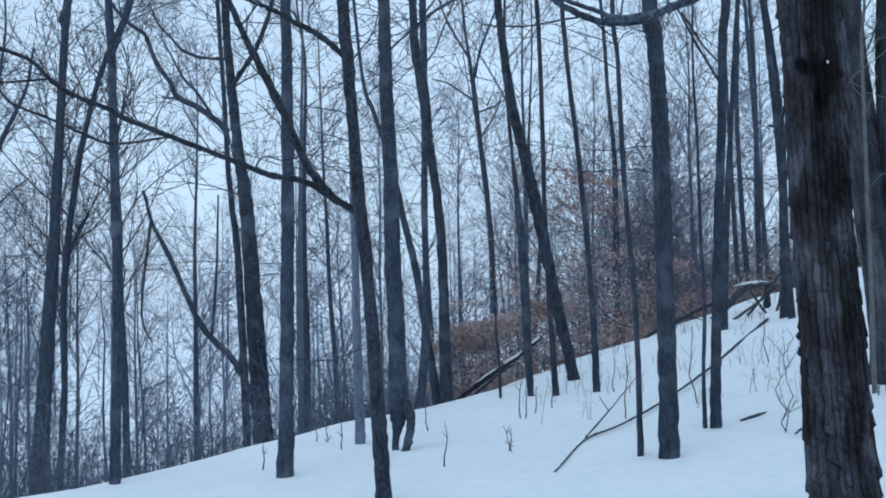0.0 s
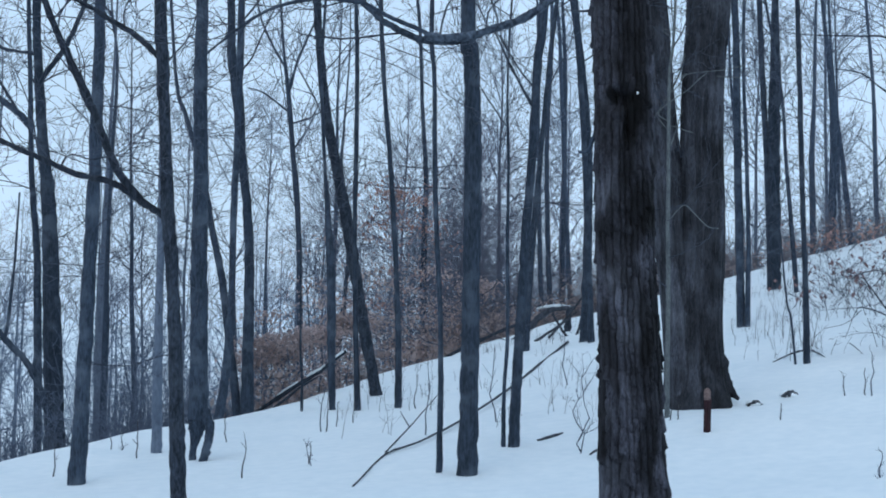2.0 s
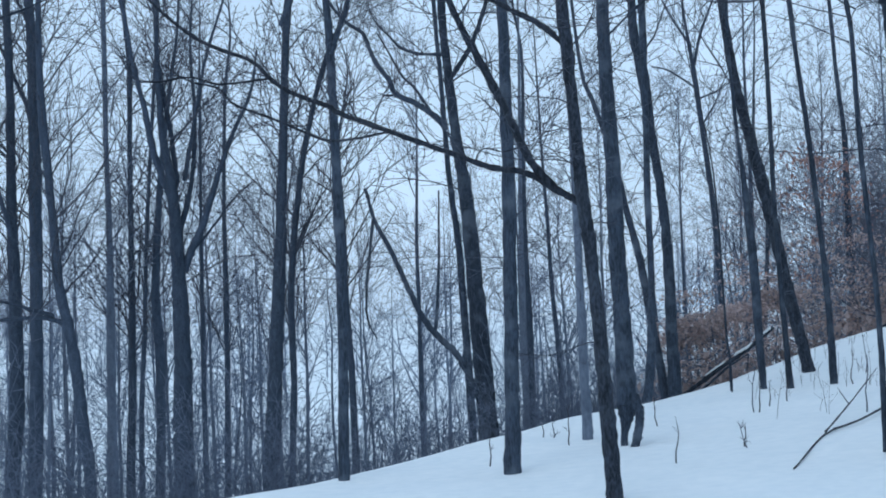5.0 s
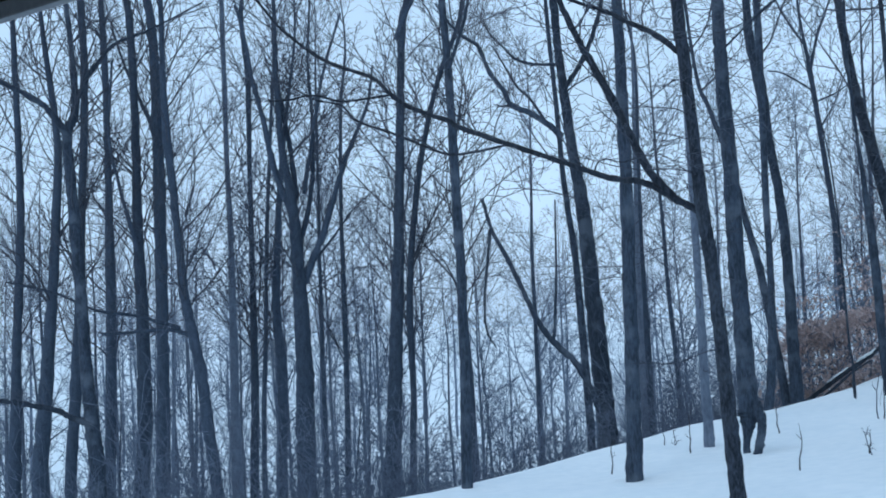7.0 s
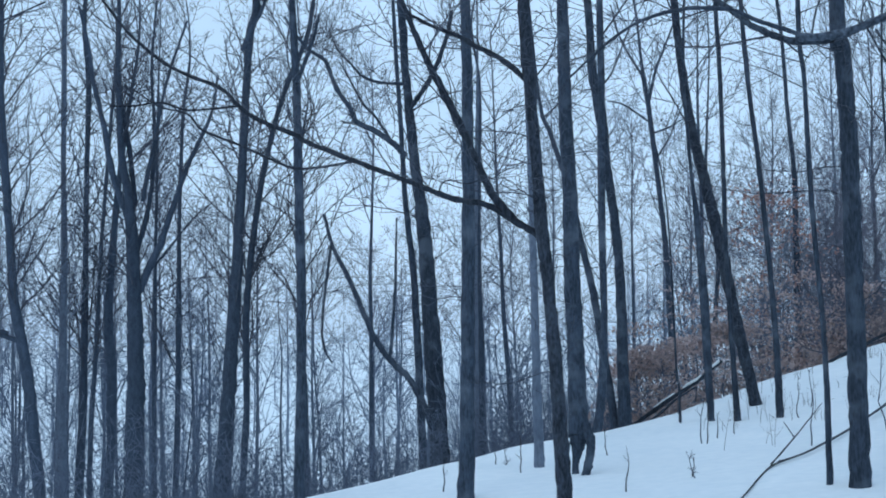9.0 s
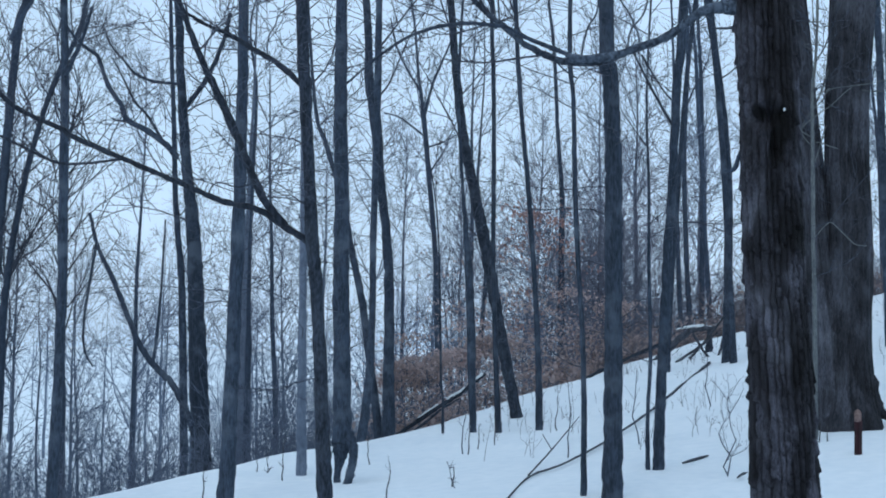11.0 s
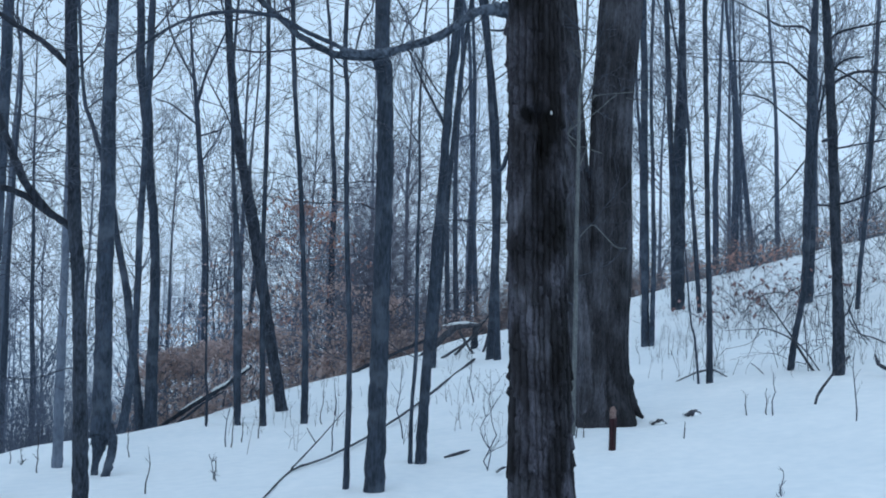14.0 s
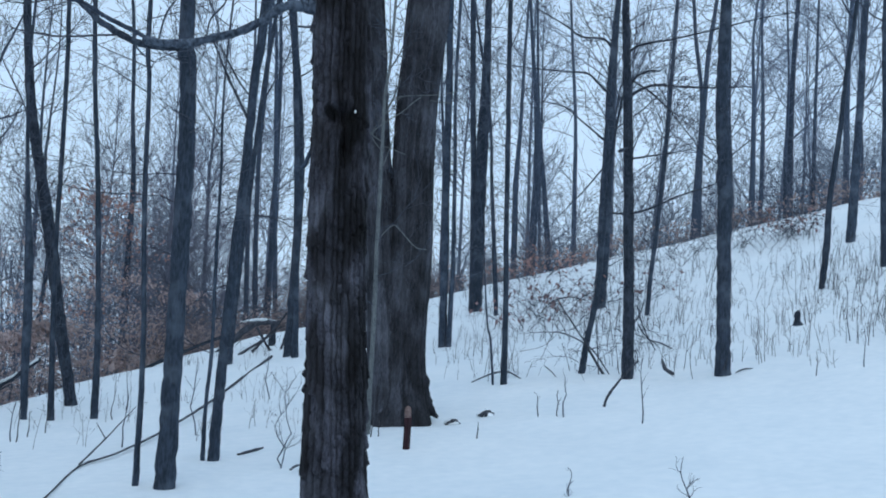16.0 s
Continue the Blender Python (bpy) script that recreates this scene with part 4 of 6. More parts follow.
limb(near_tree, (3.70, -1.49, 0.016), (3.77, -1.63, 0.017), (3.84, -1.79, 0.016), (3.90, -1.89, 0.014), (3.96, -2.00, 0.010), twigs=False, bark=BARK)
limb(near_tree, (3.93, -1.96, 0.016), (3.95, -2.08, 0.015), (3.97, -2.28, 0.014), (3.94, -2.53, 0.013), (3.87, -2.73, 0.011), (3.77, -2.89, 0.010), (3.60, -3.11, 0.008), (3.48, -3.25, 0.006), bark=BARK)
limb(near_tree, (3.88, -0.30, 0.014), (3.89, -0.39, 0.010), (3.91, -0.50, 0.006), twigs=False, bark=BARK)
limb(near_tree, (3.67, -1.42, 0.008), (3.80, -1.39, 0.007), (3.89, -1.36, 0.007), (3.98, -1.30, 0.006), (4.10, -1.28, 0.006), (4.23, -1.26, 0.005), twigs=False, bark=BARK)
limb(near_tree, (3.70, -1.01, 0.009), (3.81, -1.01, 0.008), (3.91, -1.04, 0.008), (4.02, -1.09, 0.006), (4.10, -1.14, 0.006), (4.20, -1.20, 0.005), twigs=False, bark=BARK)
limb(near_tree, (3.70, -1.09, 0.006), (3.85, -1.07, 0.005), (3.91, -1.03, 0.005), (3.99, -0.97, 0.005), (4.11, -0.94, 0.004), twigs=False, bark=BARK)
limb(near_tree, (3.69, -0.99, 0.008), (3.57, -0.92, 0.007), (3.44, -0.84, 0.006), (3.33, -0.75, 0.004), twigs=False, bark=BARK)
limb(near_tree, (3.67, -1.60, 0.007), (3.60, -1.53, 0.005), (3.55, -1.45, 0.003), twigs=False, bark=BARK)
limb(near_tree, (3.02, -0.29, 0.016), (2.95, -0.325, 0.016), (2.89, -0.35, 0.015), (2.875, -0.39, 0.012), (2.885, -0.43, 0.008), twigs=False, bark=MID_BARK)
twin_tree = rugged_tree(5.86, 17.62, 20, "massive twin-stemmed tree with furrowed bark and flared foot", "twin tree", [((-0.08, 0.00, 0.413), (0.17, -0.03, 0.345), (0.50, -0.04, 0.302), (1.08, -0.05, 0.280), (1.82, -0.05, 0.288), (2.56, -0.04, 0.284), (4.05, -0.05, 0.269), (4.96, 0.00, 0.279), (5.57, 0.03, 0.281)),
    ((-0.09, -0.18, 0.295), (0.42, -0.24, 0.258), (1.07, -0.30, 0.236), (1.80, -0.38, 0.228), (3.28, -0.54, 0.215), (4.39, -0.65, 0.202), (5.52, -0.75, 0.205))], stains_and_shade=((0.45, 0.17, 0.17, 0.75, 0.55), (2.4, 0.12, 0.10, 1.2, 0.3)), plate=(0.050, 0.9), relief=0.8, steps=(128, 0.036))
limb(twin_tree, (0.65, 0.14, 0.125), (0.40, 0.23, 0.103), (0.24, 0.31, 0.074), (0.15, 0.38, 0.044), (0.10, 0.44, 0.022), twigs=False, bark=TWIN_BARK)
limb(twin_tree, (0.43, 0.04, 0.125), (0.18, 0.10, 0.103), (0.01, 0.14, 0.066), (-0.07, 0.17, 0.037), twigs=False, bark=TWIN_BARK)
limb(twin_tree, (0.41, -0.33, 0.088), (0.15, -0.37, 0.074), (-0.03, -0.41, 0.052), (-0.12, -0.44, 0.029), twigs=False, bark=TWIN_BARK)
limb(twin_tree, (5.10, -0.16, 0.015), (4.64, -0.23, 0.011), (4.15, -0.38, 0.011), (3.76, -0.60, 0.007), (3.55, -0.73, 0.007), bark=LICHEN)
limb(twin_tree, (4.41, -0.32, 0.011), (4.29, -0.05, 0.007), (4.20, 0.18, 0.007), (4.18, 0.42, 0.007), bark=LICHEN)
limb(twin_tree, (4.05, -0.15, 0.011), (3.78, -0.30, 0.007), (3.57, -0.36, 0.007), (3.28, -0.45, 0.007), bark=LICHEN)
t = tree(5.15, 16.83, 9, (-0.00, -0.01, 0.033), (0.54, -0.01, 0.031), (1.16, -0.01, 0.029), (1.86, -0.01, 0.027), (2.27, -0.02, 0.025), (2.91, -0.02, 0.024), (3.54, -0.02, 0.022), (4.18, -0.02, 0.020), (4.57, 0.02, 0.018), (4.97, 0.04, 0.017), (5.39, 0.05, 0.016), bark=LICHEN, twigs=7, reach=0.9, label="slim pale-barked sapling growing against the twin tree", group="saplings")
limb(t, (3.53, -0.03, 0.006), (3.61, -0.10, 0.005), (3.68, -0.15, 0.004), twigs=False)
limb(t, (3.58, -0.03, 0.006), (3.57, 0.08, 0.005), (3.53, 0.17, 0.004), (3.50, 0.27, 0.003), twigs=False)
limb(t, (3.65, -0.05, 0.008), (3.73, -0.15, 0.008), (3.88, 0.03, 0.008), (3.99, 0.20, 0.006), (4.12, 0.34, 0.005), (4.19, 0.43, 0.004), twigs=False)
limb(t, (3.96, -0.03, 0.007), (4.08, 0.09, 0.006), (4.22, 0.19, 0.006), (4.26, 0.47, 0.005), (4.28, 0.65, 0.004), (4.33, 0.89, 0.003), twigs=False)
limb(t, (4.11, -0.04, 0.007), (4.17, 0.05, 0.006), (4.24, 0.19, 0.005), twigs=False)
limb(t, (4.68, -0.00, 0.006), (4.78, -0.11, 0.005), (4.77, 0.06, 0.005), (4.72, 0.21, 0.004), twigs=False)
limb(t, (4.89, 0.01, 0.008), (5.21, -0.01, 0.006), (5.46, -0.02, 0.005), twigs=False)
limb(t, (2.41, -0.02, 0.006), (2.60, 0.16, 0.005), (2.53, 0.27, 0.005), (2.35, 0.45, 0.004), (2.32, 0.59, 0.003), twigs=False)

# ---- leaning dead snag behind the crest ----
def on_ground(x, y, up=0.0):
    return np.array((x, y, float(ground(x, y)) + up))


def rod(name, pts, radii, material, label, category, sides=7, group="", seed=3):
    """A stick, log or stem through a few points; one mesh, one thing."""
    rng = np.random.default_rng(seed)
    base = np.asarray(pts[0], float)
    ctrl = np.array([(*(np.asarray(p, float) - base), r) for p, r in zip(pts, radii)])
    line = smooth_path(ctrl, 7) if len(pts) > 2 else np.linspace(ctrl[0], ctrl[1], 6)
    rr = np.abs(line[:, 3]) * (1 + rng.normal(0, 0.07, len(line)))
    tb = Tubes()
    tb.add(line[:, :3] + rng.normal(0, 0.10, (len(line), 3)) * rr[:, None], rr, sides)
    ob = new(name, tb.mesh(name, material))
    ob.location = base
    return tagged(ob, label, category, group)


def add_rod(name, parent, pts, radii, material, sides=6):
    """A stick, fork or cap that belongs to a thing, in that thing's own axes."""
    rng = np.random.default_rng(len(pts) + int(abs(pts[0][0]) * 100))
    ctrl = np.array([(*p, r) for p, r in zip(pts, radii)])
    line = smooth_path(ctrl, 6) if len(pts) > 2 else np.linspace(ctrl[0], ctrl[1], 5)
    rr = np.abs(line[:, 3]) * (1 + rng.normal(0, 0.08, len(line)))
    tb = Tubes()
    tb.add(line[:, :3] + rng.normal(0, 0.15, (len(line), 3)) * rr[:, None], rr, sides)
    return part(name, tb.mesh(name, material), parent)


def lump(radius, flat, seed, material, name, segments=(14, 9)):
    """An uneven rounded lump."""
    rng = np.random.default_rng(seed)
    a, b = np.linspace(0, 2 * np.pi, segments[0], endpoint=False), np.linspace(-1.5, 1.5, segments[1])
    ring = np.empty((len(b), len(a), 3))
    for i, e in enumerate(b):
        for j, q in enumerate(a):
            r = radius * (1 + 0.35 * noise.noise(Vector((math.cos(q) * 1.3, math.sin(q) * 1.3, e + seed))))
            ring[i, j] = (r * math.cos(e) * math.cos(q), r * math.cos(e) * math.sin(q), r * flat * math.sin(e))
    tb = Tubes()
    tb.put(ring)
    me = tb.mesh(name, material)
    me.attributes.new("plate_tone", "FLOAT", "POINT").data.foreach_set("value", np.full(len(me.vertices), 0.45, np.float32))
    return me


def twigs_on(pile, seed, count, wide, tall):
    """Fine arching twigs through a brush pile."""
    r = np.random.default_rng(seed)
    a = r.uniform(0, 6.28, count)
    start = np.column_stack([r.normal(-0.15, wide / 2, count), r.normal(0, 0.3, count), r.uniform(0.0, tall, count)])
    tb = Tubes()
    grow(tb, r, start, np.stack([np.cos(a), np.sin(a), r.uniform(0.2, 1.0, count)], -1), r.uniform(0.35, 0.9, count), 0.005, (5, 2), -0.08, 0.16, 0.0028, (8, 5, 3), (4, 3, 3))
    tagged(part("twig_spray", tb.mesh("twig_spray", TWIG), pile), kind="stuff")


def buried_log(x, y, half):
    """The dark side of a log under a bulge of snow."""
    thing = new("buried_log")
    thing.location = on_ground(x, y, 0.015)
    add_rod("log_end", thing, [(-half, 0, 0.0), (0, 0.02, 0.03), (half, 0.05, 0.0)], (half * 0.12, half * 0.34, half * 0.14), DEAD, 9)
    cap = part("snow_cap", lump(half * 0.95, 0.42, 3, SNOW, "snow_cap"), thing)
    cap.location = (0.0, half * 0.75, half * 0.20)
    tagged(thing, "dark log end showing under a bulge of snow", "log")


def stump(x, y):
    """A small rotten stump."""
    rng = np.random.default_rng(4)
    z = np.array((-0.1, 0.0, 0.05, 0.10, 0.15, 0.20, 0.23, 0.24))
    r = np.array((0.10, 0.085, 0.062, 0.048, 0.058, 0.046, 0.022, 0.003))
    tb = Tubes()
    tb.add(np.column_stack([rng.normal(0, 0.008, (8, 2)), z]), r * rng.uniform(0.9, 1.1, 8), 12)
    ob = new("stump", tb.mesh("stump", DARK_BARK))
    ob.location = on_ground(x, y)
    tagged(ob, "small dark rotten stump standing in the snow", "stump")


def post(x, y):
    """A short rust-red marker post with a weathered cap."""
    thing = new("marker_post")
    thing.location = on_ground(x, y)
    half, tall = 0.033, 0.50
    bm = bmesh.new()
    bmesh.ops.create_cube(bm, size=1)
    for v in bm.verts:
        v.co = Vector((v.co.x * 2 * half, v.co.y * 2 * half, -0.15 if v.co.z < 0 else tall - 0.12))
    bmesh.ops.bevel(bm, geom=bm.edges[:], offset=0.008, segments=2, affect="EDGES")
    me = bpy.data.meshes.new("shaft")
    bm.to_mesh(me)
    bm.free()
    me.materials.append(POST)
    part("shaft", me, thing, "dark rust-red shaft").rotation_euler = (0, 0.02, 0.5)
    tb = Tubes()
    z = np.array((0.358, 0.362, 0.41, 0.455, 0.485, 0.50))
    tb.add(np.column_stack([np.zeros((6, 2)), z]), np.array((0.026, 0.036, 0.040, 0.039, 0.028, 0.002)), 12)
    part("cap", tb.mesh("cap", POST_TOP), thing, "weathered tan cap")
    tagged(thing, "short rust-red marker post beside the twin tree", "post")


def dead_stem(x, y, tall):
    """One dry weed stem."""
    rng = np.random.default_rng(int(abs(x * 531) + abs(y * 97)))
    tb = Tubes()
    n = 6
    line = np.column_stack([np.cumsum(rng.normal(0, tall * 0.03, (n, 2)), axis=0), np.linspace(-0.05, tall, n)])
    tb.add(line, np.linspace(0.010, 0.004, n), 5)
    k = rng.integers(2, 5)
    i = rng.integers(2, n, k)
    grow(tb, rng, line[i], np.column_stack([rng.normal(0, 0.5, (k, 2)), np.ones(k)]), tall * 0.25, 0.004, (), 0.05, 0.1, 0.003, (4,), (3,))
    ob = new("dry_weed", tb.mesh("dry_weed", WEED if tall < 0.5 else TWIG))
    ob.location = on_ground(x, y)
    tagged(ob, "dry leafless weed standing up through the snow", "weed", "dry weeds")


def seedling(x, y, tall):
    """A leafless twiggy seedling."""
    rng = np.random.default_rng(int(abs(x * 331) + abs(y * 57)))
    tb = Tubes()
    n = 7
    line = np.column_stack([np.cumsum(rng.normal(0, tall * 0.06, (n, 2)), axis=0), np.linspace(-0.05, tall, n)])
    tb.add(line, np.linspace(0.008, 0.003, n), 5)
    k = 6
    i = rng.integers(1, n, k)
    grow(tb, rng, line[i], np.column_stack([rng.normal(0, 0.8, (k, 2)), np.ones(k)]), tall * 0.4, 0.004, (3,), 0.05, 0.15, 0.002, (5, 3), (4, 3))
    ob = new("seedling", tb.mesh("seedling", TWIG))
    ob.location = on_ground(x, y)
    tagged(ob, "crooked leafless seedling growing out of the snow", "seedling", "seedlings")


branch = rod("fallen_branch", [on_ground(1.12, 13.86, 0.03), on_ground(1.64, 16.00, 0.03), on_ground(2.14, 16.90, 0.03), on_ground(2.96, 18.74, 0.03), on_ground(4.10, 21.60, 0.03), on_ground(5.11, 24.26, 0.03), on_ground(6.19, 26.84, 0.03)], (0.008, 0.012, 0.013, 0.015, 0.018, 0.021, 0.024), DEAD, "long forked dead branch lying across the snow", "branch")
add_rod("fork", branch, [(0.52, 2.13, 0.14), (0.96, 3.66, 0.31), (1.71, 6.60, 0.58)], (0.012, 0.009, 0.005), DEAD)
add_rod("twig", branch, [(0.96, 3.66, 0.31), (0.86, 3.81, 0.49)], (0.008, 0.004), DEAD)
log = rod("fallen_log", [(0.11, 23.93, 0.30), (0.51, 23.93, 0.58), (0.89, 23.93, 0.84), (1.30, 23.93, 1.11), (1.73, 23.93, 1.45)], (0.030, 0.036, 0.034, 0.036, 0.024), DARK_BARK, "broken dead log propped behind the snowy crest", "log", 10)
rod("fallen_limb", [(0.26, 23.73, 0.31), (0.63, 23.73, 0.56), (0.96, 23.73, 0.83), (1.28, 23.72, 1.03)], (0.014, 0.022, 0.020, 0.012), DARK_BARK, "thin dead limb lying along the broken log", "branch", 7)
add_rod("snow_cap", log, [(0.97, -0.02, 0.71), (1.04, -0.02, 0.76), (1.18, -0.03, 0.84), (1.27, -0.03, 0.92)], (0.010, 0.022, 0.022, 0.010), SNOW)
add_rod("snow_cap", log, [(1.44, -0.03, 1.05), (1.58, -0.03, 1.15)], (0.02, 0.022), SNOW)
add_rod("snow_cap", log, [(0.49, -0.03, 0.40), (0.66, -0.03, 0.52), (0.83, -0.03, 0.63)], (0.006, 0.012, 0.008), SNOW)
log = rod("windfall_log", [(4.64, 29.27, 0.89), (5.04, 29.21, 1.21), (5.44, 29.14, 1.50), (5.89, 29.07, 1.92), (6.28, 29.01, 2.26), (6.80, 28.93, 2.33)], (0.05, 0.06, 0.065, 0.07, 0.065, 0.045), DEAD, "weathered fallen log with a cap of snow on the crest", "log", 10)
add_rod("snow_cap", log, [(1.36, -0.23, 1.40), (1.60, -0.27, 1.455), (1.86, -0.30, 1.465), (2.16, -0.35, 1.455)], (0.010, 0.032, 0.036, 0.016), SNOW)
rod("broken_stub", [(6.62, 28.80, 1.45), (6.63, 28.80, 1.80), (6.65, 28.82, 2.26)], (0.085, 0.075, 0.055), DARK_BARK, "dark broken stub holding up the fallen log", "stump", 9)
rod("windfall_pole", [(3.55, 28.0, 1.05), (4.30, 28.3, 1.42), (5.10, 28.5, 1.78), (5.75, 28.6, 2.06)], (0.032, 0.036, 0.034, 0.026), DARK_BARK, "dark fallen pole lying in brush along the crest", "log", 8)
rod("windfall_stick", [(5.79, 28.05, 1.62), (6.22, 27.96, 1.92), (6.60, 27.88, 2.23)], (0.03, 0.025, 0.018), DEAD, "dead windfall stick tangled on the crest", "stick", 6, "windfall sticks")
rod("windfall_stick", [(6.05, 27.99, 1.70), (6.34, 27.93, 2.03), (6.78, 27.83, 2.63)], (0.03, 0.025, 0.018), DEAD, "dead windfall stick tangled on the crest", "stick", 6, "windfall sticks")
rod("windfall_stick", [(5.68, 28.07, 1.51), (6.02, 28.00, 1.62), (6.44, 27.91, 1.75)], (0.03, 0.025, 0.018), DEAD, "dead windfall stick tangled on the crest", "stick", 6, "windfall sticks")
rod("windfall_stick", [(6.12, 27.98, 2.19), (6.32, 27.93, 1.86), (6.50, 27.89, 1.62)], (0.03, 0.025, 0.018), DEAD, "dead windfall stick tangled on the crest", "stick", 6, "windfall sticks")
rod("windfall_stick", [(6.54, 27.88, 1.58), (6.66, 27.85, 1.97), (6.73, 27.84, 2.35)], (0.03, 0.025, 0.018), DEAD, "dead windfall stick tangled on the crest", "stick", 6, "windfall sticks")
rod("stick", [on_ground(3.41, 16.15, 0.02), on_ground(3.61, 16.34, 0.02), on_ground(3.79, 16.54, 0.02)], (0.012, 0.02, 0.008), DEAD, "short broken stick lying on the snow", "stick")
rod("stick", [on_ground(3.64, 14.58, 0.05), on_ground(3.74, 14.77, 0.05), on_ground(3.81, 14.85, 0.05)], (0.01, 0.014, 0.006), DEAD, "short broken stick lying on the snow", "stick")
rod("leaning_stick", [(8.48, 17.19, 1.10), (8.53, 17.17, 1.38), (8.68, 17.09, 1.64), (8.89, 16.99, 1.91)], (0.020, 0.019, 0.016, 0.013), DEAD, "crooked dead stick leaning out of the snow", "stick")
rod("broken_stick", [(10.17, 18.34, 1.73), (10.06, 18.40, 1.81), (10.02, 18.43, 1.94)], (0.03, 0.028, 0.014), DEAD, "broken stick end poking from the snow", "stick")
rod("stick", [on_ground(7.86, 20.46, 0.02), on_ground(8.28, 20.75, 0.06), on_ground(8.51, 20.66, 0.08), on_ground(8.55, 20.16, 0.02)], (0.008, 0.014, 0.014, 0.008), DEAD, "thin bowed stick on the snow", "stick")
rod("stick", [on_ground(11.06, 18.12, 0.02), on_ground(11.27, 18.26, 0.02), on_ground(11.40, 18.21, 0.02)], (0.006, 0.012, 0.006), DEAD, "short twig lying on the snow", "stick")
buried_log(6.45, 17.35, 0.110)
buried_log(6.99, 17.54, 0.127)
stump(14.05, 21.08)
post(5.23, 15.58)
pile = new("brush_pile")
pile.location = on_ground(9.48, 19.77)
add_rod("stick", pile, [(0.22, -0.23, -0.06), (-0.12, -0.07, 0.52), (-0.47, 0.09, 1.06)], (0.016, 0.013, 0.008), DEAD)
add_rod("stick", pile, [(0.29, -0.27, -0.05), (-0.03, -0.11, 0.42), (-0.46, 0.09, 0.63), (-0.58, 0.14, 0.54), (-0.70, 0.20, 0.17)], (0.012, 0.011, 0.009, 0.006, 0.003), DEAD)
add_rod("stick", pile, [(-0.46, 0.09, 0.63), (-0.74, 0.21, 0.61), (-1.02, 0.33, 0.58)], (0.006, 0.005, 0.003), DEAD)
add_rod("stick", pile, [(-0.71, 0.36, 0.85), (-0.52, 0.28, 1.09), (-0.26, 0.16, 1.18), (-0.02, 0.05, 1.13)], (0.004, 0.007, 0.008, 0.004), DEAD)
add_rod("stick", pile, [(-0.26, 0.16, 0.96), (-0.12, 0.09, 1.17), (0.07, 0.01, 1.29)], (0.005, 0.007, 0.008), DEAD)
add_rod("stick", pile, [(0.11, -0.18, -0.09), (0.07, -0.16, 0.42), (0.03, -0.14, 0.86)], (0.011, 0.010, 0.006), DEAD)
add_rod("stick", pile, [(0.20, -0.22, -0.06), (-0.00, -0.12, 0.29), (-0.13, -0.07, 0.48)], (0.010, 0.009, 0.007), DEAD)
add_rod("stick", pile, [(-0.32, 0.02, 0.54), (-0.46, 0.09, 0.80), (-0.54, 0.12, 1.03), (-0.41, 0.06, 1.06)], (0.006, 0.005, 0.004, 0.003), DEAD)
add_rod("stick", pile, [(-0.49, 0.10, 0.60), (-0.69, 0.19, 0.40), (-0.98, 0.32, 0.31)], (0.005, 0.004, 0.003), DEAD)
add_rod("stick", pile, [(0.16, -0.20, 1.11), (0.35, -0.30, 1.17), (0.52, -0.39, 1.26)], (0.007, 0.006, 0.005), DEAD)
add_rod("stick", pile, [(-0.65, 0.17, 0.11), (-0.54, 0.13, 0.02), (-0.43, 0.08, -0.11)], (0.005, 0.007, 0.005), DEAD)
add_rod("stick", pile, [(0.14, -0.20, 1.63), (0.27, -0.26, 1.46), (0.39, -0.32, 1.39)], (0.004, 0.005, 0.006), DEAD)
twigs_on(pile, 5, 12, 0.6, 0.8)
tagged(pile, "loose heap of dead arching branches on the snow", "brush pile")
pile = new("brush_pile")
pile.location = on_ground(11.19, 21.02)
add_rod("stick", pile, [(0.32, -0.17, 0.06), (0.16, -0.08, 0.14), (-0.01, 0.00, 0.19), (-0.25, 0.14, 0.28)], (0.014, 0.012, 0.009, 0.006), DEAD)
add_rod("stick", pile, [(-0.18, 0.09, 0.43), (-0.07, 0.04, 0.25), (0.12, -0.06, 0.10)], (0.014, 0.012, 0.009), DEAD)
add_rod("stick", pile, [(-0.24, 0.13, 0.00), (-0.08, 0.04, -0.06), (0.02, -0.01, -0.09)], (0.014, 0.012, 0.009), DEAD)
add_rod("stick", pile, [(-0.21, 0.11, 0.75), (-0.11, 0.06, 0.39), (0.08, -0.04, 0.02)], (0.014, 0.012, 0.009), DEAD)
add_rod("stick", pile, [(-0.41, 0.22, 0.18), (-0.18, 0.10, 0.57), (-0.11, 0.06, 0.85)], (0.014, 0.012, 0.009), DEAD)
twigs_on(pile, 6, 7, 0.3, 0.5)
tagged(pile, "small tangle of broken branches by a tree foot", "brush pile")
snag = rod("dead_snag", [(-3.02, 23.84, 0.22), (-3.25, 23.81, 0.86), (-3.48, 23.78, 1.25), (-3.76, 23.75, 1.53), (-3.99, 23.72, 1.86), (-4.22, 23.69, 2.38), (-4.35, 23.67, 2.71), (-4.54, 23.65, 3.13), (-4.70, 23.63, 3.46), (-4.85, 23.61, 4.02)], (0.062, 0.057, 0.057, 0.052, 0.048, 0.043, 0.043, 0.038, 0.033, 0.029), BARK, "bowed dead trunk leaning over the hollow", "dead tree", 9)
add_rod("limb", snag, [(-0.76, -0.10, 1.32), (-0.71, -0.09, 1.74), (-0.66, -0.08, 2.39), (-0.63, -0.08, 3.14), (-0.61, -0.08, 3.71)], (0.030, 0.026, 0.022, 0.018, 0.014), BARK)
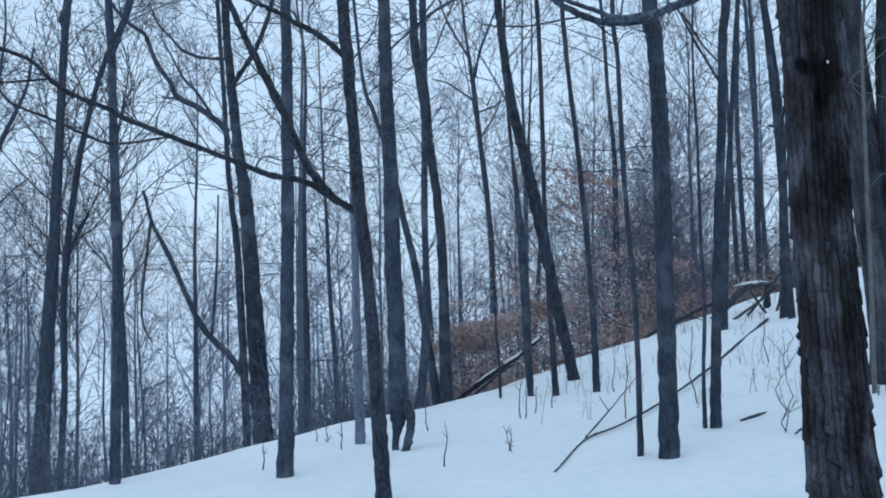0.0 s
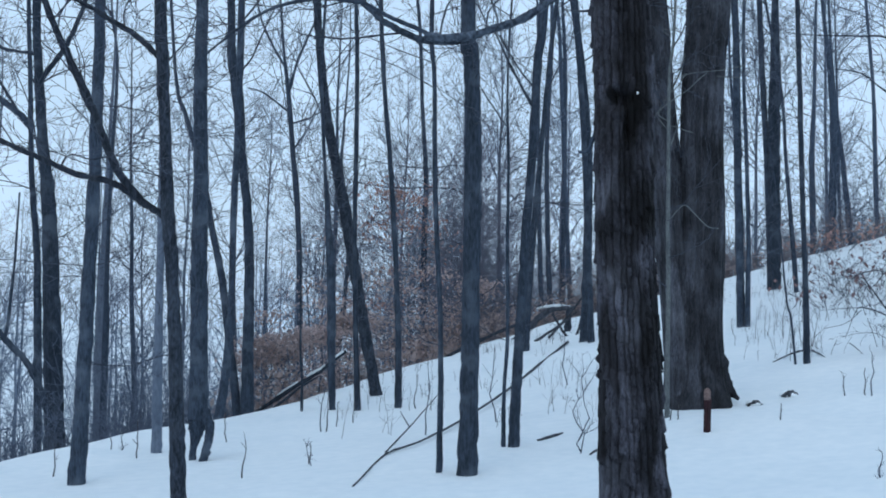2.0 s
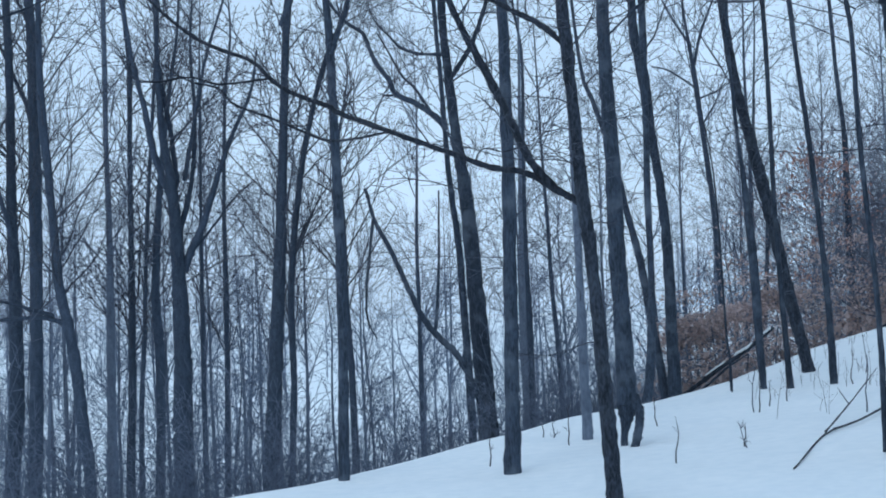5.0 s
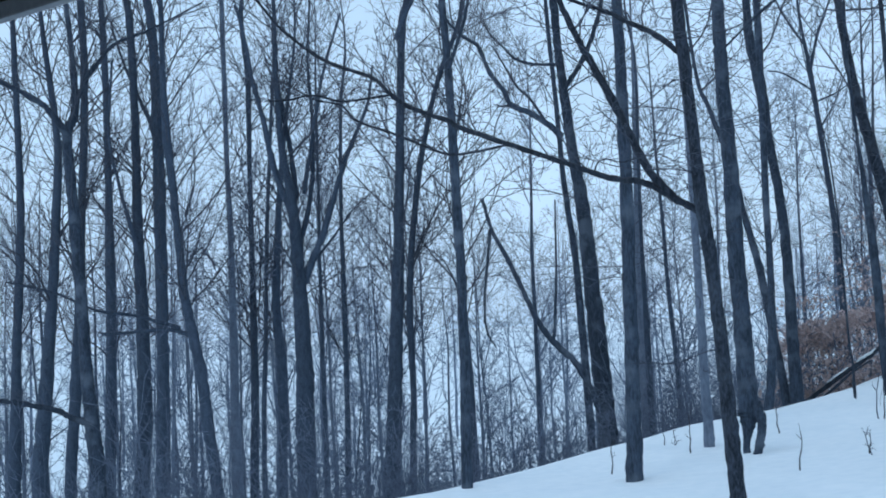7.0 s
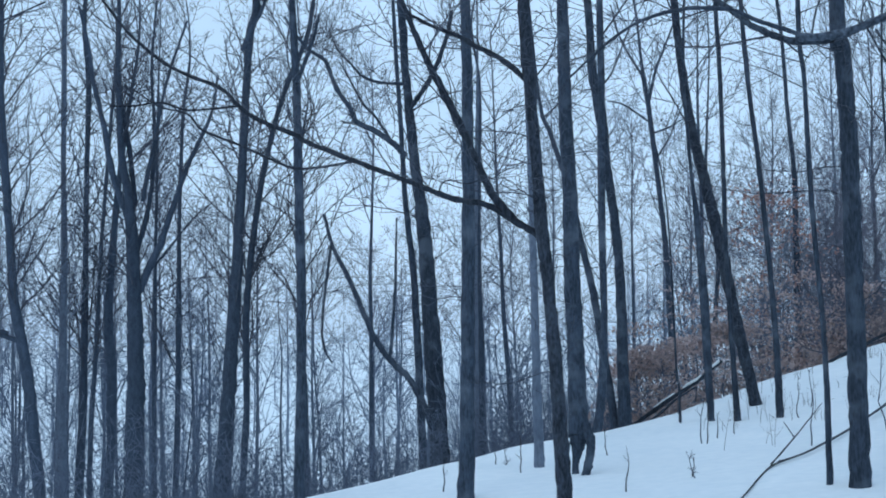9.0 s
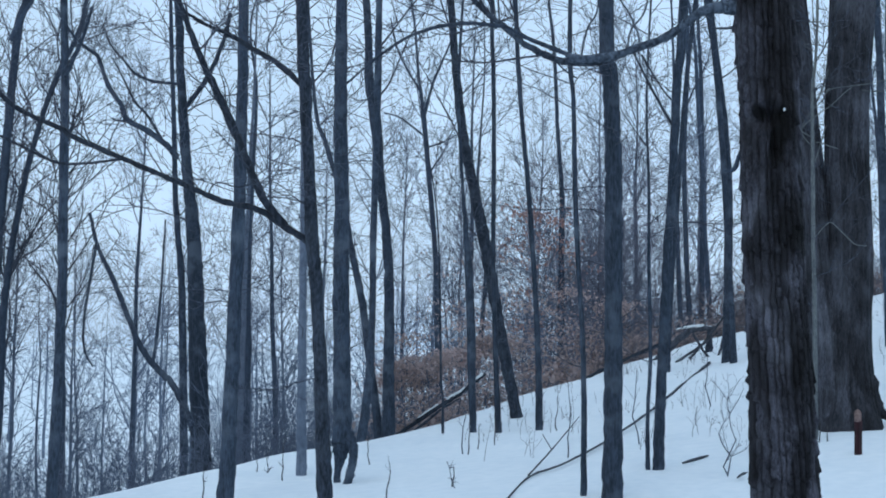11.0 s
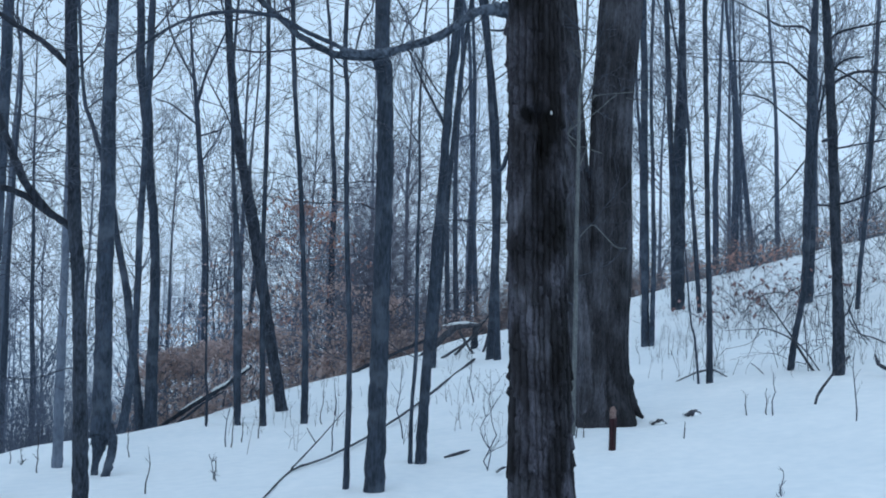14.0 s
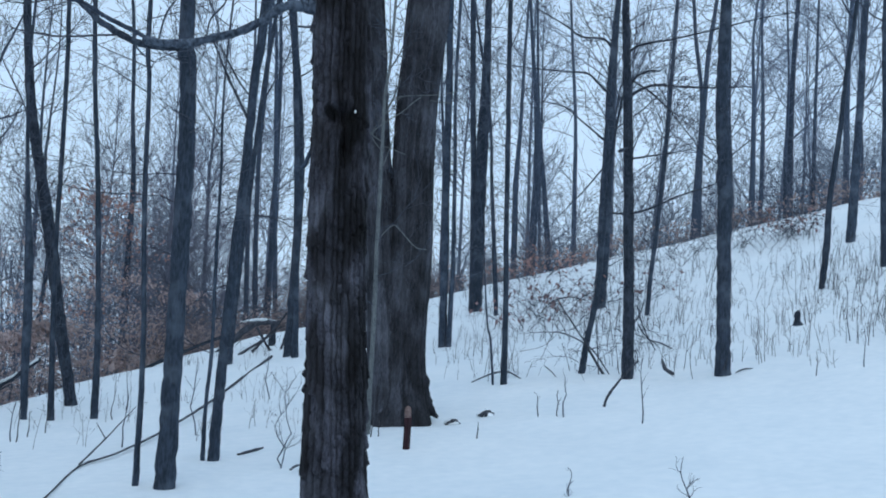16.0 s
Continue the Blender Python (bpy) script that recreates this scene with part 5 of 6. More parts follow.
add_rod("limb", snag, [(-1.71, -0.22, 3.28), (-1.77, -0.22, 2.86), (-1.87, -0.24, 2.03), (-1.85, -0.24, 1.56), (-1.71, -0.22, 1.28)], (0.030, 0.026, 0.022, 0.018, 0.014), BARK)
add_rod("limb", snag, [(-0.32, -0.04, 0.80), (-0.25, -0.03, 1.26), (-0.28, -0.04, 2.01)], (0.030, 0.026, 0.022), BARK)
dead_stem(0.89, 21.43, 0.53)
dead_stem(1.08, 19.27, 0.57)
dead_stem(-1.20, 17.70, 0.42)
dead_stem(-2.02, 16.33, 0.30)
dead_stem(0.04, 15.15, 0.39)
dead_stem(-0.16, 18.79, 0.33)
dead_stem(2.86, 21.85, 0.52)
dead_stem(2.56, 20.83, 0.46)
dead_stem(-1.59, 18.58, 0.15)
dead_stem(0.79, 15.92, 0.22)
dead_stem(1.32, 19.58, 0.27)
dead_stem(7.44, 16.92, 0.28)
dead_stem(7.68, 16.79, 0.33)
dead_stem(7.71, 16.70, 0.51)
dead_stem(4.94, 21.44, 0.78)
dead_stem(8.30, 15.68, 0.77)
dead_stem(1.16, 19.19, 0.46)
dead_stem(1.58, 19.77, 0.31)
dead_stem(2.31, 17.74, 0.64)
dead_stem(5.10, 16.57, 0.27)
dead_stem(5.20, 16.54, 0.21)
dead_stem(6.23, 15.91, 0.17)
dead_stem(11.77, 17.16, 0.33)
dead_stem(13.83, 19.19, 0.84)
dead_stem(12.58, 17.16, 0.51)
dead_stem(3.29, 18.28, 0.96)
seedling(3.67, 15.08, 0.80)
seedling(5.62, 11.98, 0.24)
seedling(6.56, 11.47, 0.38)
seedling(-1.47, 18.49, 0.22)
seedling(3.68, 15.07, 0.68)
seedling(0.79, 15.83, 0.25)


# ---- the wood behind ----
def bare_kind(seed, top, r, low, count, reach, kids=(6, 3), lean=0.3, thin=0.006, rings=(6, 3, 2), rise=2.0):
    """Trunk and crown meshes of one kind of bare forest tree."""
    rng = np.random.default_rng(seed)
    n = 9
    z = np.linspace(-0.4, top, n)
    drift = np.cumsum(rng.normal(0, lean / 2, (n, 2)), axis=0) * 0.35
    ctrl = np.column_stack([drift - drift[0], z, r * (1 - 0.9 * np.clip(z / top, 0, 1) ** 1.1)])
    line = smooth_path(ctrl, 3)
    tb, cr = Tubes(), Tubes()
    tb.add(line[:, :3], line[:, 3], 6)
    crown_on(cr, rng, line[:, :3], line[:, 3], top * low, count, reach, kids, rise, thin, rings, 0.55)
    return tb, cr


KINDS = [bare_kind(11, 16, 0.11, 0.25, 30, 3.4, rise=1.3), bare_kind(12, 18, 0.13, 0.30, 32, 3.8, rise=1.7), bare_kind(13, 13, 0.08, 0.18, 28, 3.0, rise=0.8),
         bare_kind(14, 15, 0.09, 0.40, 26, 2.8, rise=1.0), bare_kind(15, 11, 0.06, 0.12, 28, 2.6, rise=1.5), bare_kind(16, 17, 0.12, 0.22, 34, 4.0, rise=1.1),
         bare_kind(17, 9, 0.045, 0.10, 26, 2.2, rise=1.8), bare_kind(18, 15, 0.10, 0.28, 30, 3.3, rise=0.7)]
rng = np.random.default_rng(5)
models = []
for k, (tb, cr) in enumerate(KINDS):
    model = new("bare_tree")
    # most trunks and all crowns here carry distance haze in their colours
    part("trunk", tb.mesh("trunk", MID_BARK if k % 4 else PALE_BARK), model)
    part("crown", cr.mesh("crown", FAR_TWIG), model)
    tagged(model, "bare grey forest tree with fine upright branches in the hollow", "tree", "bare trees of the wood")
    models.append(model)


def wood_spot(near, far):
    """A place in the wood behind the crest."""
    while True:
        a, d = radians(rng.uniform(-38, 46)), math.sqrt(rng.uniform(near * near, far * far))
        x, y = d * math.sin(a), d * math.cos(a)
        if y > np.interp(x, CREST_X, CREST_Y) + 4:
            return x, y


used = set()
for _ in range(124):
    x, y = wood_spot(44, 110)
    k = rng.integers(len(models))
    m = Matrix.LocRotScale((x, y, float(ground(x, y))), Euler((rng.normal(0, 0.03), rng.normal(0, 0.03), rng.uniform(0, 6.28))), None)
    if k in used:
        copy_thing(models[k], m)
    else:
        models[k].matrix_basis = m
        used.add(k)


# ---- slim pole trees close together, down in the hollow beside the big ones ----
for bearing, d, k in ((-30.6, 36, 4), (-29.1, 37, 2), (-27.8, 37, 6), (-26.9, 40, 2), (-26.1, 35, 6), (-25.3, 43, 4), (-24.4, 38, 6), (-23.3, 42, 4), (-20.9, 40, 6), (-18.6, 43, 4), (-17.4, 39, 6)):
    x, y = d * math.sin(radians(bearing)), d * math.cos(radians(bearing))
    copy_thing(models[k], pose(x, y, float(ground(x, y)), 0, 0, bearing * 71))

# ---- round-headed trees with dense fine twigs, far down in the hollow ----
fine_models = []
for seed, top, rise in ((21, 14.0, 1.6), (22, 13.0, 1.1), (23, 15.0, 1.9)):
    tb, cr = bare_kind(seed, top, 0.085, 0.16, 38, 3.5, (7, 4), 0.2, 0.0065, (6, 4, 2), rise)
    model = new("bare_tree")
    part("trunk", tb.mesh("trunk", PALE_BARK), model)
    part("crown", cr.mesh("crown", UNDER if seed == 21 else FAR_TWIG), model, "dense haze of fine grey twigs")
    tagged(model, "bare round-headed tree with dense fine grey twigs", "tree", "fine-twigged trees")
    fine_models.append(model)
for k, (bearing, d) in enumerate(((-30.0, 43), (-26.4, 46), (-14.2, 48), (-15.4, 44), (-16.7, 50), (-18.1, 46), (-19.6, 52), (-21.5, 48), (-23.5, 50), (-12.0, 56), (-9.6, 58), (-7.4, 56), (-5.6, 50), (-3.9, 53), (-2.2, 49), (3.0, 54), (6.2, 47), (8.6, 50), (10.0, 46), (12.6, 49),
                                  (15.0, 58), (18.0, 56), (20.2, 50), (22.9, 49), (27.0, 56), (31.8, 51), (33.6, 58), (38.2, 54))):
    x, y = d * math.sin(radians(bearing)), d * math.cos(radians(bearing))
    m = pose(x, y, float(ground(x, y)), 0, 0, bearing * 53)
    if k < 3:
        fine_models[k].matrix_basis = m
    else:
        copy_thing(fine_models[k % 3], m)


def scatter(name, kinds, spots, material, label, category):
    """Many plants of a few kinds joined into one mesh."""
    vs, fs, n = [], [], 0
    made = [(tb.arrays(), np.concatenate(tb.f)) for tb in kinds]
    for x, y, size, k in spots:
        v, f = made[k]
        a = rng.uniform(0, 6.28)
        c, s = math.cos(a) * size, math.sin(a) * size
        out = np.column_stack([v[:, 0] * c - v[:, 1] * s + x, v[:, 0] * s + v[:, 1] * c + y, v[:, 2] * size + float(ground(x, y))])
        vs.append(out)
        fs.append(f + n)
        n += len(v)
    ob = new(name, mesh_of(name, np.concatenate(vs), np.concatenate(fs), material))
    return tagged(ob, label, category, kind="stuff")


def far_kind(seed, top, r):
    tb, cr = bare_kind(seed, top, r, 0.2, 18, 3.2, (5,), thin=0.013, rings=(4, 2))
    both = Tubes()
    both.merge(tb)
    both.merge(cr)
    return both


far_kinds = [far_kind(31, 15, 0.12), far_kind(32, 17, 0.14), far_kind(33, 12, 0.10)]
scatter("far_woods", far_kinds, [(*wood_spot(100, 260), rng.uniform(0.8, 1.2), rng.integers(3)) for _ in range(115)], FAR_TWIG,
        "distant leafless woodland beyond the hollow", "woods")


def shrub_kind(seed, tall, stems, kids):
    r = np.random.default_rng(seed)
    tb = Tubes()
    a = r.uniform(0, 6.28, stems)
    start = np.column_stack([r.normal(0, 0.25, (stems, 2)), np.full(stems, -0.1)])
    grow(tb, r, start, np.stack([0.45 * np.cos(a), 0.45 * np.sin(a), np.ones(stems)], -1), tall * r.uniform(0.6, 1.1, stems), 0.012, kids, 0.05, 0.14, 0.006, (5, 3, 2), (3, 3, 3))
    return tb


def behind_crest(x0, x1, near, far):
    x = rng.uniform(x0, x1)
    return x, float(np.interp(x, CREST_X, CREST_Y)) + rng.uniform(near, far)


shrubs = [shrub_kind(41, 1.2, 8, (5, 2)), shrub_kind(42, 1.7, 7, (5, 2)), shrub_kind(43, 0.9, 9, (5, 2))]
scatter("brush", shrubs, [(*behind_crest(4, 13, 0.5, 5), rng.uniform(0.6, 1.0), rng.integers(3)) for _ in range(48)] + [(*behind_crest(13, 34, 0.8, 6), rng.uniform(0.4, 0.75), rng.integers(3)) for _ in range(40)], BRUSH,
        "tangled brown leafless brush along the far side of the crest", "brush")
scatter("crest_brush", shrubs, [(*behind_crest(7.5, 14.5, 0.5, 3.0), rng.uniform(0.5, 0.85), rng.integers(3)) for _ in range(45)] + [(*behind_crest(13, 21, -0.5, 0.6), rng.uniform(0.2, 0.38), rng.integers(3)) for _ in range(28)], BRUSH,
        "low brown brush along the top of the rise", "brush")


def leaf_cloud(seed, tall, count, size=0.095):
    """Loose dry leaves hung through one bush."""
    r = np.random.default_rng(seed)
    sprays = np.column_stack([r.normal(0, 0.45, (9, 2)), r.uniform(0.1, tall, 9)])
    p = sprays[r.integers(0, 9, count)] + r.normal(0, 1, (count, 3)) * np.array((0.16, 0.16, 0.05))
    a, tilt = r.uniform(0, 6.28, count), r.normal(0, 0.6, count)
    along = np.stack([np.cos(a), np.sin(a), -0.4 + tilt], -1) * size * r.uniform(0.6, 1.2, (count, 1))
    across = np.stack([-np.sin(a), np.cos(a), tilt * 0.5], -1) * size * 0.42
    tb = Tubes()
    tb.quads(np.stack([p, p + along * 0.5 + across, p + along, p + along * 0.55 - across], 1))
    return tb


clouds = [leaf_cloud(48, 0.7, 80), leaf_cloud(49, 1.0, 100)]
spots = [(*behind_crest(0.4, 9, 0.6, 4), rng.uniform(0.8, 1.1), rng.integers(2)) for _ in range(75)] + [(*behind_crest(9, 24, 0.3, 2.5), rng.uniform(0.6, 0.9), rng.integers(2)) for _ in range(45)]
scatter("brush_leaves", clouds, spots, LEAF, "withered tan leaves caught in the brush on the crest", "leaves")
thicket = [shrub_kind(44, 3.2, 7, (6, 2)), shrub_kind(45, 3.9, 6, (6, 2))]
scatter("thicket", thicket, [(*wood_spot(38, 80), rng.uniform(0.8, 1.4), rng.integers(2)) for _ in range(95)], FAR_TWIG,
        "grey leafless understorey thicket among the trees", "thicket")
hedge = [shrub_kind(46, 2.2, 7, (6, 3)), shrub_kind(47, 3.0, 6, (6, 3))]
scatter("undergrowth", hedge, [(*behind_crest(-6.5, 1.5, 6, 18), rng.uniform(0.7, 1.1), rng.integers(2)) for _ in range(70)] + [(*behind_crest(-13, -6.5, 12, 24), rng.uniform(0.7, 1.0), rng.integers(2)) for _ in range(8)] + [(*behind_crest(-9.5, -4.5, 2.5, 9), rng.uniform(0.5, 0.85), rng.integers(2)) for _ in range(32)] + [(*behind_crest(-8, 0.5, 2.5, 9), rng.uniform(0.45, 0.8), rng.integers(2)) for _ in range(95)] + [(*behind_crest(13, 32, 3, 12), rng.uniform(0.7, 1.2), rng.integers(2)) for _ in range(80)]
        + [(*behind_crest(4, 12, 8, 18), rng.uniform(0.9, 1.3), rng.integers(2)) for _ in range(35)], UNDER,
        "dense haze-tinted undergrowth in the hollow below the crest", "undergrowth")


# ---- saplings that keep their dry leaves ----
def leafy(seed, tall, count, leaves, leaf=0.062):
    r = np.random.default_rng(seed)
    z = np.linspace(-0.2, tall, 7)
    line = np.column_stack([np.cumsum(r.normal(0, 0.05, 7)), np.cumsum(r.normal(0, 0.05, 7)), z])
    tb, cr, lv = Tubes(), Tubes(), Tubes()
    tb.add(line, np.linspace(0.012 + tall * 0.006, 0.008, 7), 7)
    crown_on(cr, r, line, np.linspace(0.03, 0.008, 7), tall * 0.12, count, tall * 0.38, (5, 2), 0.25, rings=(5, 3, 3))
    tips = cr.arrays()
    held = tips[r.integers(0, len(tips), 16 + leaves // 22)]
    pick = held[r.integers(0, len(held), leaves)] + r.normal(0, 1, (leaves, 3)) * np.array((0.22, 0.22, 0.04))
    a, tilt = r.uniform(0, 6.28, leaves), r.normal(0, 0.6, leaves)
    along = np.stack([np.cos(a), np.sin(a), -0.5 + tilt], -1) * leaf * r.uniform(0.6, 1.25, (leaves, 1))
    across = np.stack([-np.sin(a), np.cos(a), tilt * 0.5], -1) * leaf * 0.42 * r.uniform(0.7, 1.2, (leaves, 1))
    lv.quads(np.stack([pick, pick + along * 0.5 + across, pick + along, pick + along * 0.55 - across], 1))
    return tb, cr, lv


LEAFY = [leafy(51, 2.4, 20, 1250, 0.062), leafy(52, 4.2, 24, 520, 0.062), leafy(53, 1.7, 18, 1250, 0.062), leafy(54, 4.8, 26, 980, 0.072)]
beeches = []
for k, (tb, cr, lv) in enumerate(LEAFY):
    model = new("beech_sapling")
    part("trunk", tb.mesh("trunk", PALE_BARK), model)
    part("crown", cr.mesh("crown", FAR_TWIG), model)
    tagged(part("foliage", lv.mesh("foliage", RED_LEAF if k == 3 else LEAF, False), model, "withered coppery leaves"), kind="stuff")
    tagged(model, "young beech still holding its withered brown leaves", "tree", "beech saplings")
    beeches.append(model)
placed = set()


def beech(k, x, y, turn):
    m = pose(x, y, float(ground(x, y)), 0, 0, turn)
    if k in placed:
        copy_thing(beeches[k], m)
    else:
        beeches[k].matrix_basis = m
        placed.add(k)


for k, bearing, d in ((2, 1.2, 25.6), (2, 2.2, 26.6), (2, 3.3, 27.9), (2, 4.5, 29), (0, 1.2, 27), (1, 2.6, 30), (0, 3.6, 29.5), (2, 0.6, 26), (1, 4.6, 32), (0, 5.6, 31), (2, 2.0, 27.5), (1, 6.6, 34), (3, 6.1, 32.5), (3, 6.9, 34), 
                      (0, 7.4, 32), (2, 9.4, 32.5), (2, 4.2, 28.4), (2, -5.4, 29)):
    b = radians(bearing)
    beech(k, d * math.sin(b), d * math.cos(b), bearing * 40)


# ---- many-stemmed shrub trees behind the brown saplings ----
def twiggy_shrub(bearing, d, tall, seed):
    r = np.random.default_rng(seed)
    b = radians(bearing)
    thing = new("shrub_tree")
    thing.location = on_ground(d * math.sin(b), d * math.cos(b))
    for way in r.uniform(0, 6.28, 7):
        one = Tubes()
        grow(one, r, (*r.normal(0, 0.15, 2), -0.2), (0.22 * math.cos(way), 0.22 * math.sin(way), 1.0), tall * r.uniform(0.75, 1.05), 0.022, (14, 7, 4), 0.03, 0.10, 0.0055, (8, 5, 3, 2), (5, 3, 3, 3))
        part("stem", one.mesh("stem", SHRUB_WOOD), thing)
    tagged(thing, "many-stemmed leafless shrub tree with dense fine twigs", "tree", "shrub trees")


for k, (bearing, d, tall) in enumerate(((6.6, 37.5, 7.0), (7.8, 38.5, 7.4), (9.2, 41, 6.0), (10.4, 44, 5.0))):
    twiggy_shrub(bearing, d, tall, 90 + k)

# ---- burls and snow clumps of the near tree ----
side_near = TREES[near_tree][0]
face_near = np.array((side_near[1], -side_near[0], 0.0))


def boss(name, h, s, out_by, radius, flat, seed, material, turn_in=0.5):
    """A lump on the near trunk's face."""
    ob = part(name, lump(radius, flat, seed, material, name, (20, 13)), near_tree)
    ob.location = side_near * s + face_near * out_by + np.array((0, 0, h))
    ob.scale = (1.0, turn_in, 1.0)
    ob.rotation_euler = (0, 0, math.atan2(side_near[1], side_near[0]))
    return ob


boss("burl", 2.97, -0.225, 0.100, 0.050, 1.30, 8, RUGGED, 0.80)
boss("burl", 1.42, -0.252, 0.020, 0.032, 1.00, 4, RUGGED, 1.00)
boss("burl", 1.31, -0.250, 0.020, 0.028, 1.20, 6, RUGGED, 1.00)
boss("snow_fleck", 3.24, -0.012, 0.203, 0.007, 1.7, 2, SNOW)

# ---- dry weeds on the rise ----
def weed_kind(seed, tall):
    r = np.random.default_rng(seed)
    tb = Tubes()
    n = 4
    start = np.column_stack([r.normal(0, 0.32, (n, 2)), np.full(n, -0.05)])
    grow(tb, r, start, np.column_stack([r.normal(0, 0.12, (n, 2)), np.ones(n)]), tall * r.uniform(0.5, 1.1, n), 0.0068, (2,), 0.05, 0.06, 0.0036, (5, 3), (3, 3))
    return tb


def slope_spot(a0, a1, d0, d1):
    while True:
        a, d = radians(rng.uniform(a0, a1)), rng.uniform(d0, d1)
        x, y = d * math.sin(a), d * math.cos(a)
        if y < np.interp(x, CREST_X, CREST_Y) - 0.1:
            return x, y


weeds = [weed_kind(61, 0.7), weed_kind(62, 0.45), weed_kind(63, 0.95)]
spots = [(*slope_spot(26, 41, 21.0, 37), rng.uniform(0.4, 1.1), rng.integers(3)) for _ in range(120)]
spots += [(*slope_spot(18, 30, 23, 34), rng.uniform(0.3, 0.9), rng.integers(3)) for _ in range(60)]
spots += [(*slope_spot(20, 38, 22, 35), rng.uniform(0.35, 1.0), rng.integers(3)) for _ in range(130)]
spots += [(*slope_spot(4, 14, 18, 30), rng.uniform(0.4, 0.8), rng.integers(3)) for _ in range(34)]
spots += [(*slope_spot(34.2, 38.8, 23, 31), rng.uniform(0.7, 1.15), rng.integers(3)) for _ in range(40)]
scatter("dead_weeds", weeds, spots, WEED, "dry weed stalks sticking out of the snow", "weeds")


# ---- low shrubs with a few red leaves ----
def leaf_shrub(seed, x, y, leaf=SHRUB_LEAF, k=44, label="low arching shrub with scattered dull red leaves"):
    r = np.random.default_rng(seed)
    thing = new("leafy_shrub")
    thing.location = on_ground(x, y)
    stems, lv = [], Tubes()
    n = 7
    a = r.uniform(0, 6.28, n)
    for way in a:
        one = Tubes()
        grow(one, r, (*r.normal(0, 0.1, 2), -0.05), (math.cos(way), math.sin(way), 0.9), r.uniform(0.7, 1.4), 0.0065, (5, 2), -0.03, 0.10, 0.003, (7, 4, 3), (4, 3, 3))
        part("stem", one.mesh("stem", TWIG), thing)
        stems.append(one.arrays())
    tips = np.concatenate(stems)
    tips = tips[tips[:, 2] > 0.2]
    p = tips[r.integers(0, len(tips), k)]
    b, tilt = r.uniform(0, 6.28, k), r.normal(0, 0.5, k)
    along = np.stack([np.cos(b), np.sin(b), -0.7 + tilt], -1) * 0.09 * r.uniform(0.6, 1.2, (k, 1))
    across = np.stack([-np.sin(b), np.cos(b), tilt * 0.4], -1) * 0.035
    lv.quads(np.stack([p, p + along * 0.5 + across, p + along, p + along * 0.5 - across], 1))
    tagged(part("foliage", lv.mesh("foliage", leaf, False), thing, "curled withered leaves"), kind="stuff")
    tagged(thing, label, "shrub", "leafy shrubs")


for k, (bearing, d) in enumerate(((22.8, 27.5), (23.9, 28.6), (24.9, 28.0), (23.3, 30.5), (25.8, 29.8), (27.6, 29))):
    leaf_shrub(70 + k, d * math.sin(radians(bearing)), d * math.cos(radians(bearing)))

for k, (x, y) in enumerate(((18.99, 29.04), (19.22, 29.00))):
    leaf_shrub(80 + k, x, y)
for k, (bearing, d) in enumerate(((23.0, 34.2), (23.6, 34.4), (32.9, 35.2))):
    leaf_shrub(90 + k, d * math.sin(radians(bearing)), d * math.cos(radians(bearing)), RED_LEAF, 90, "low crest bush holding rust-orange withered leaves")


# ---- arching brambles below the crest ----
def bramble(seed):
    r = np.random.default_rng(seed)
    tb = Tubes()
    n = 5
    a = r.uniform(0, 6.28, n)
    start = np.column_stack([r.normal(0, 0.2, (n, 2)), np.full(n, -0.05)])
    grow(tb, r, start, np.stack([0.8 * np.cos(a), 0.8 * np.sin(a), np.ones(n)], -1), r.uniform(0.7, 1.6, n), 0.007, (4, 2), -0.09, 0.09, 0.0035, (9, 5, 3), (4, 3, 3))
    return tb


canes = ((16.2, 30.4), (16.6, 30.4), (17.0, 30.4), (17.0, 29.7), (17.6, 30.2), (17.8, 29.7), (17.7, 29.0), (18.4, 29.6), (18.4, 28.8), (18.8, 28.9), (16.2, 29.2), (17.8, 28.2), (19.2, 28.8), (15.7, 30.5))
scatter("brambles", [bramble(75), bramble(76), bramble(77)], [(x, y, rng.uniform(0.7, 1.1), rng.integers(3)) for x, y in canes], TWIG, "arching leafless brambles below the top of the rise", "brambles")

# ---- the covered porch that the view is taken from ----
TURN = radians(27)
out_way, right_way = Vector((math.sin(TURN), math.cos(TURN), 0)), Vector((math.cos(TURN), -math.sin(TURN), 0))
DECK = EYE - 1.58
PORCH_WOOD = node_material("porch_boards", (0.10, 0.085, 0.075), (0.19, 0.165, 0.145), 0.8, 5.0, 0.3, 0.3, 0.004, 6.0)
SIDING = node_material("painted_siding", (0.34, 0.34, 0.34), (0.44, 0.44, 0.43), 0.7, 4.0, 0.5, 0.2, 0.004, 6.0)
SOFFIT = node_material("dark_stained_soffit", (0.035, 0.030, 0.030), (0.065, 0.055, 0.052), 0.8, 5.0, 0.4, 0.3, 0.004, 6.0)
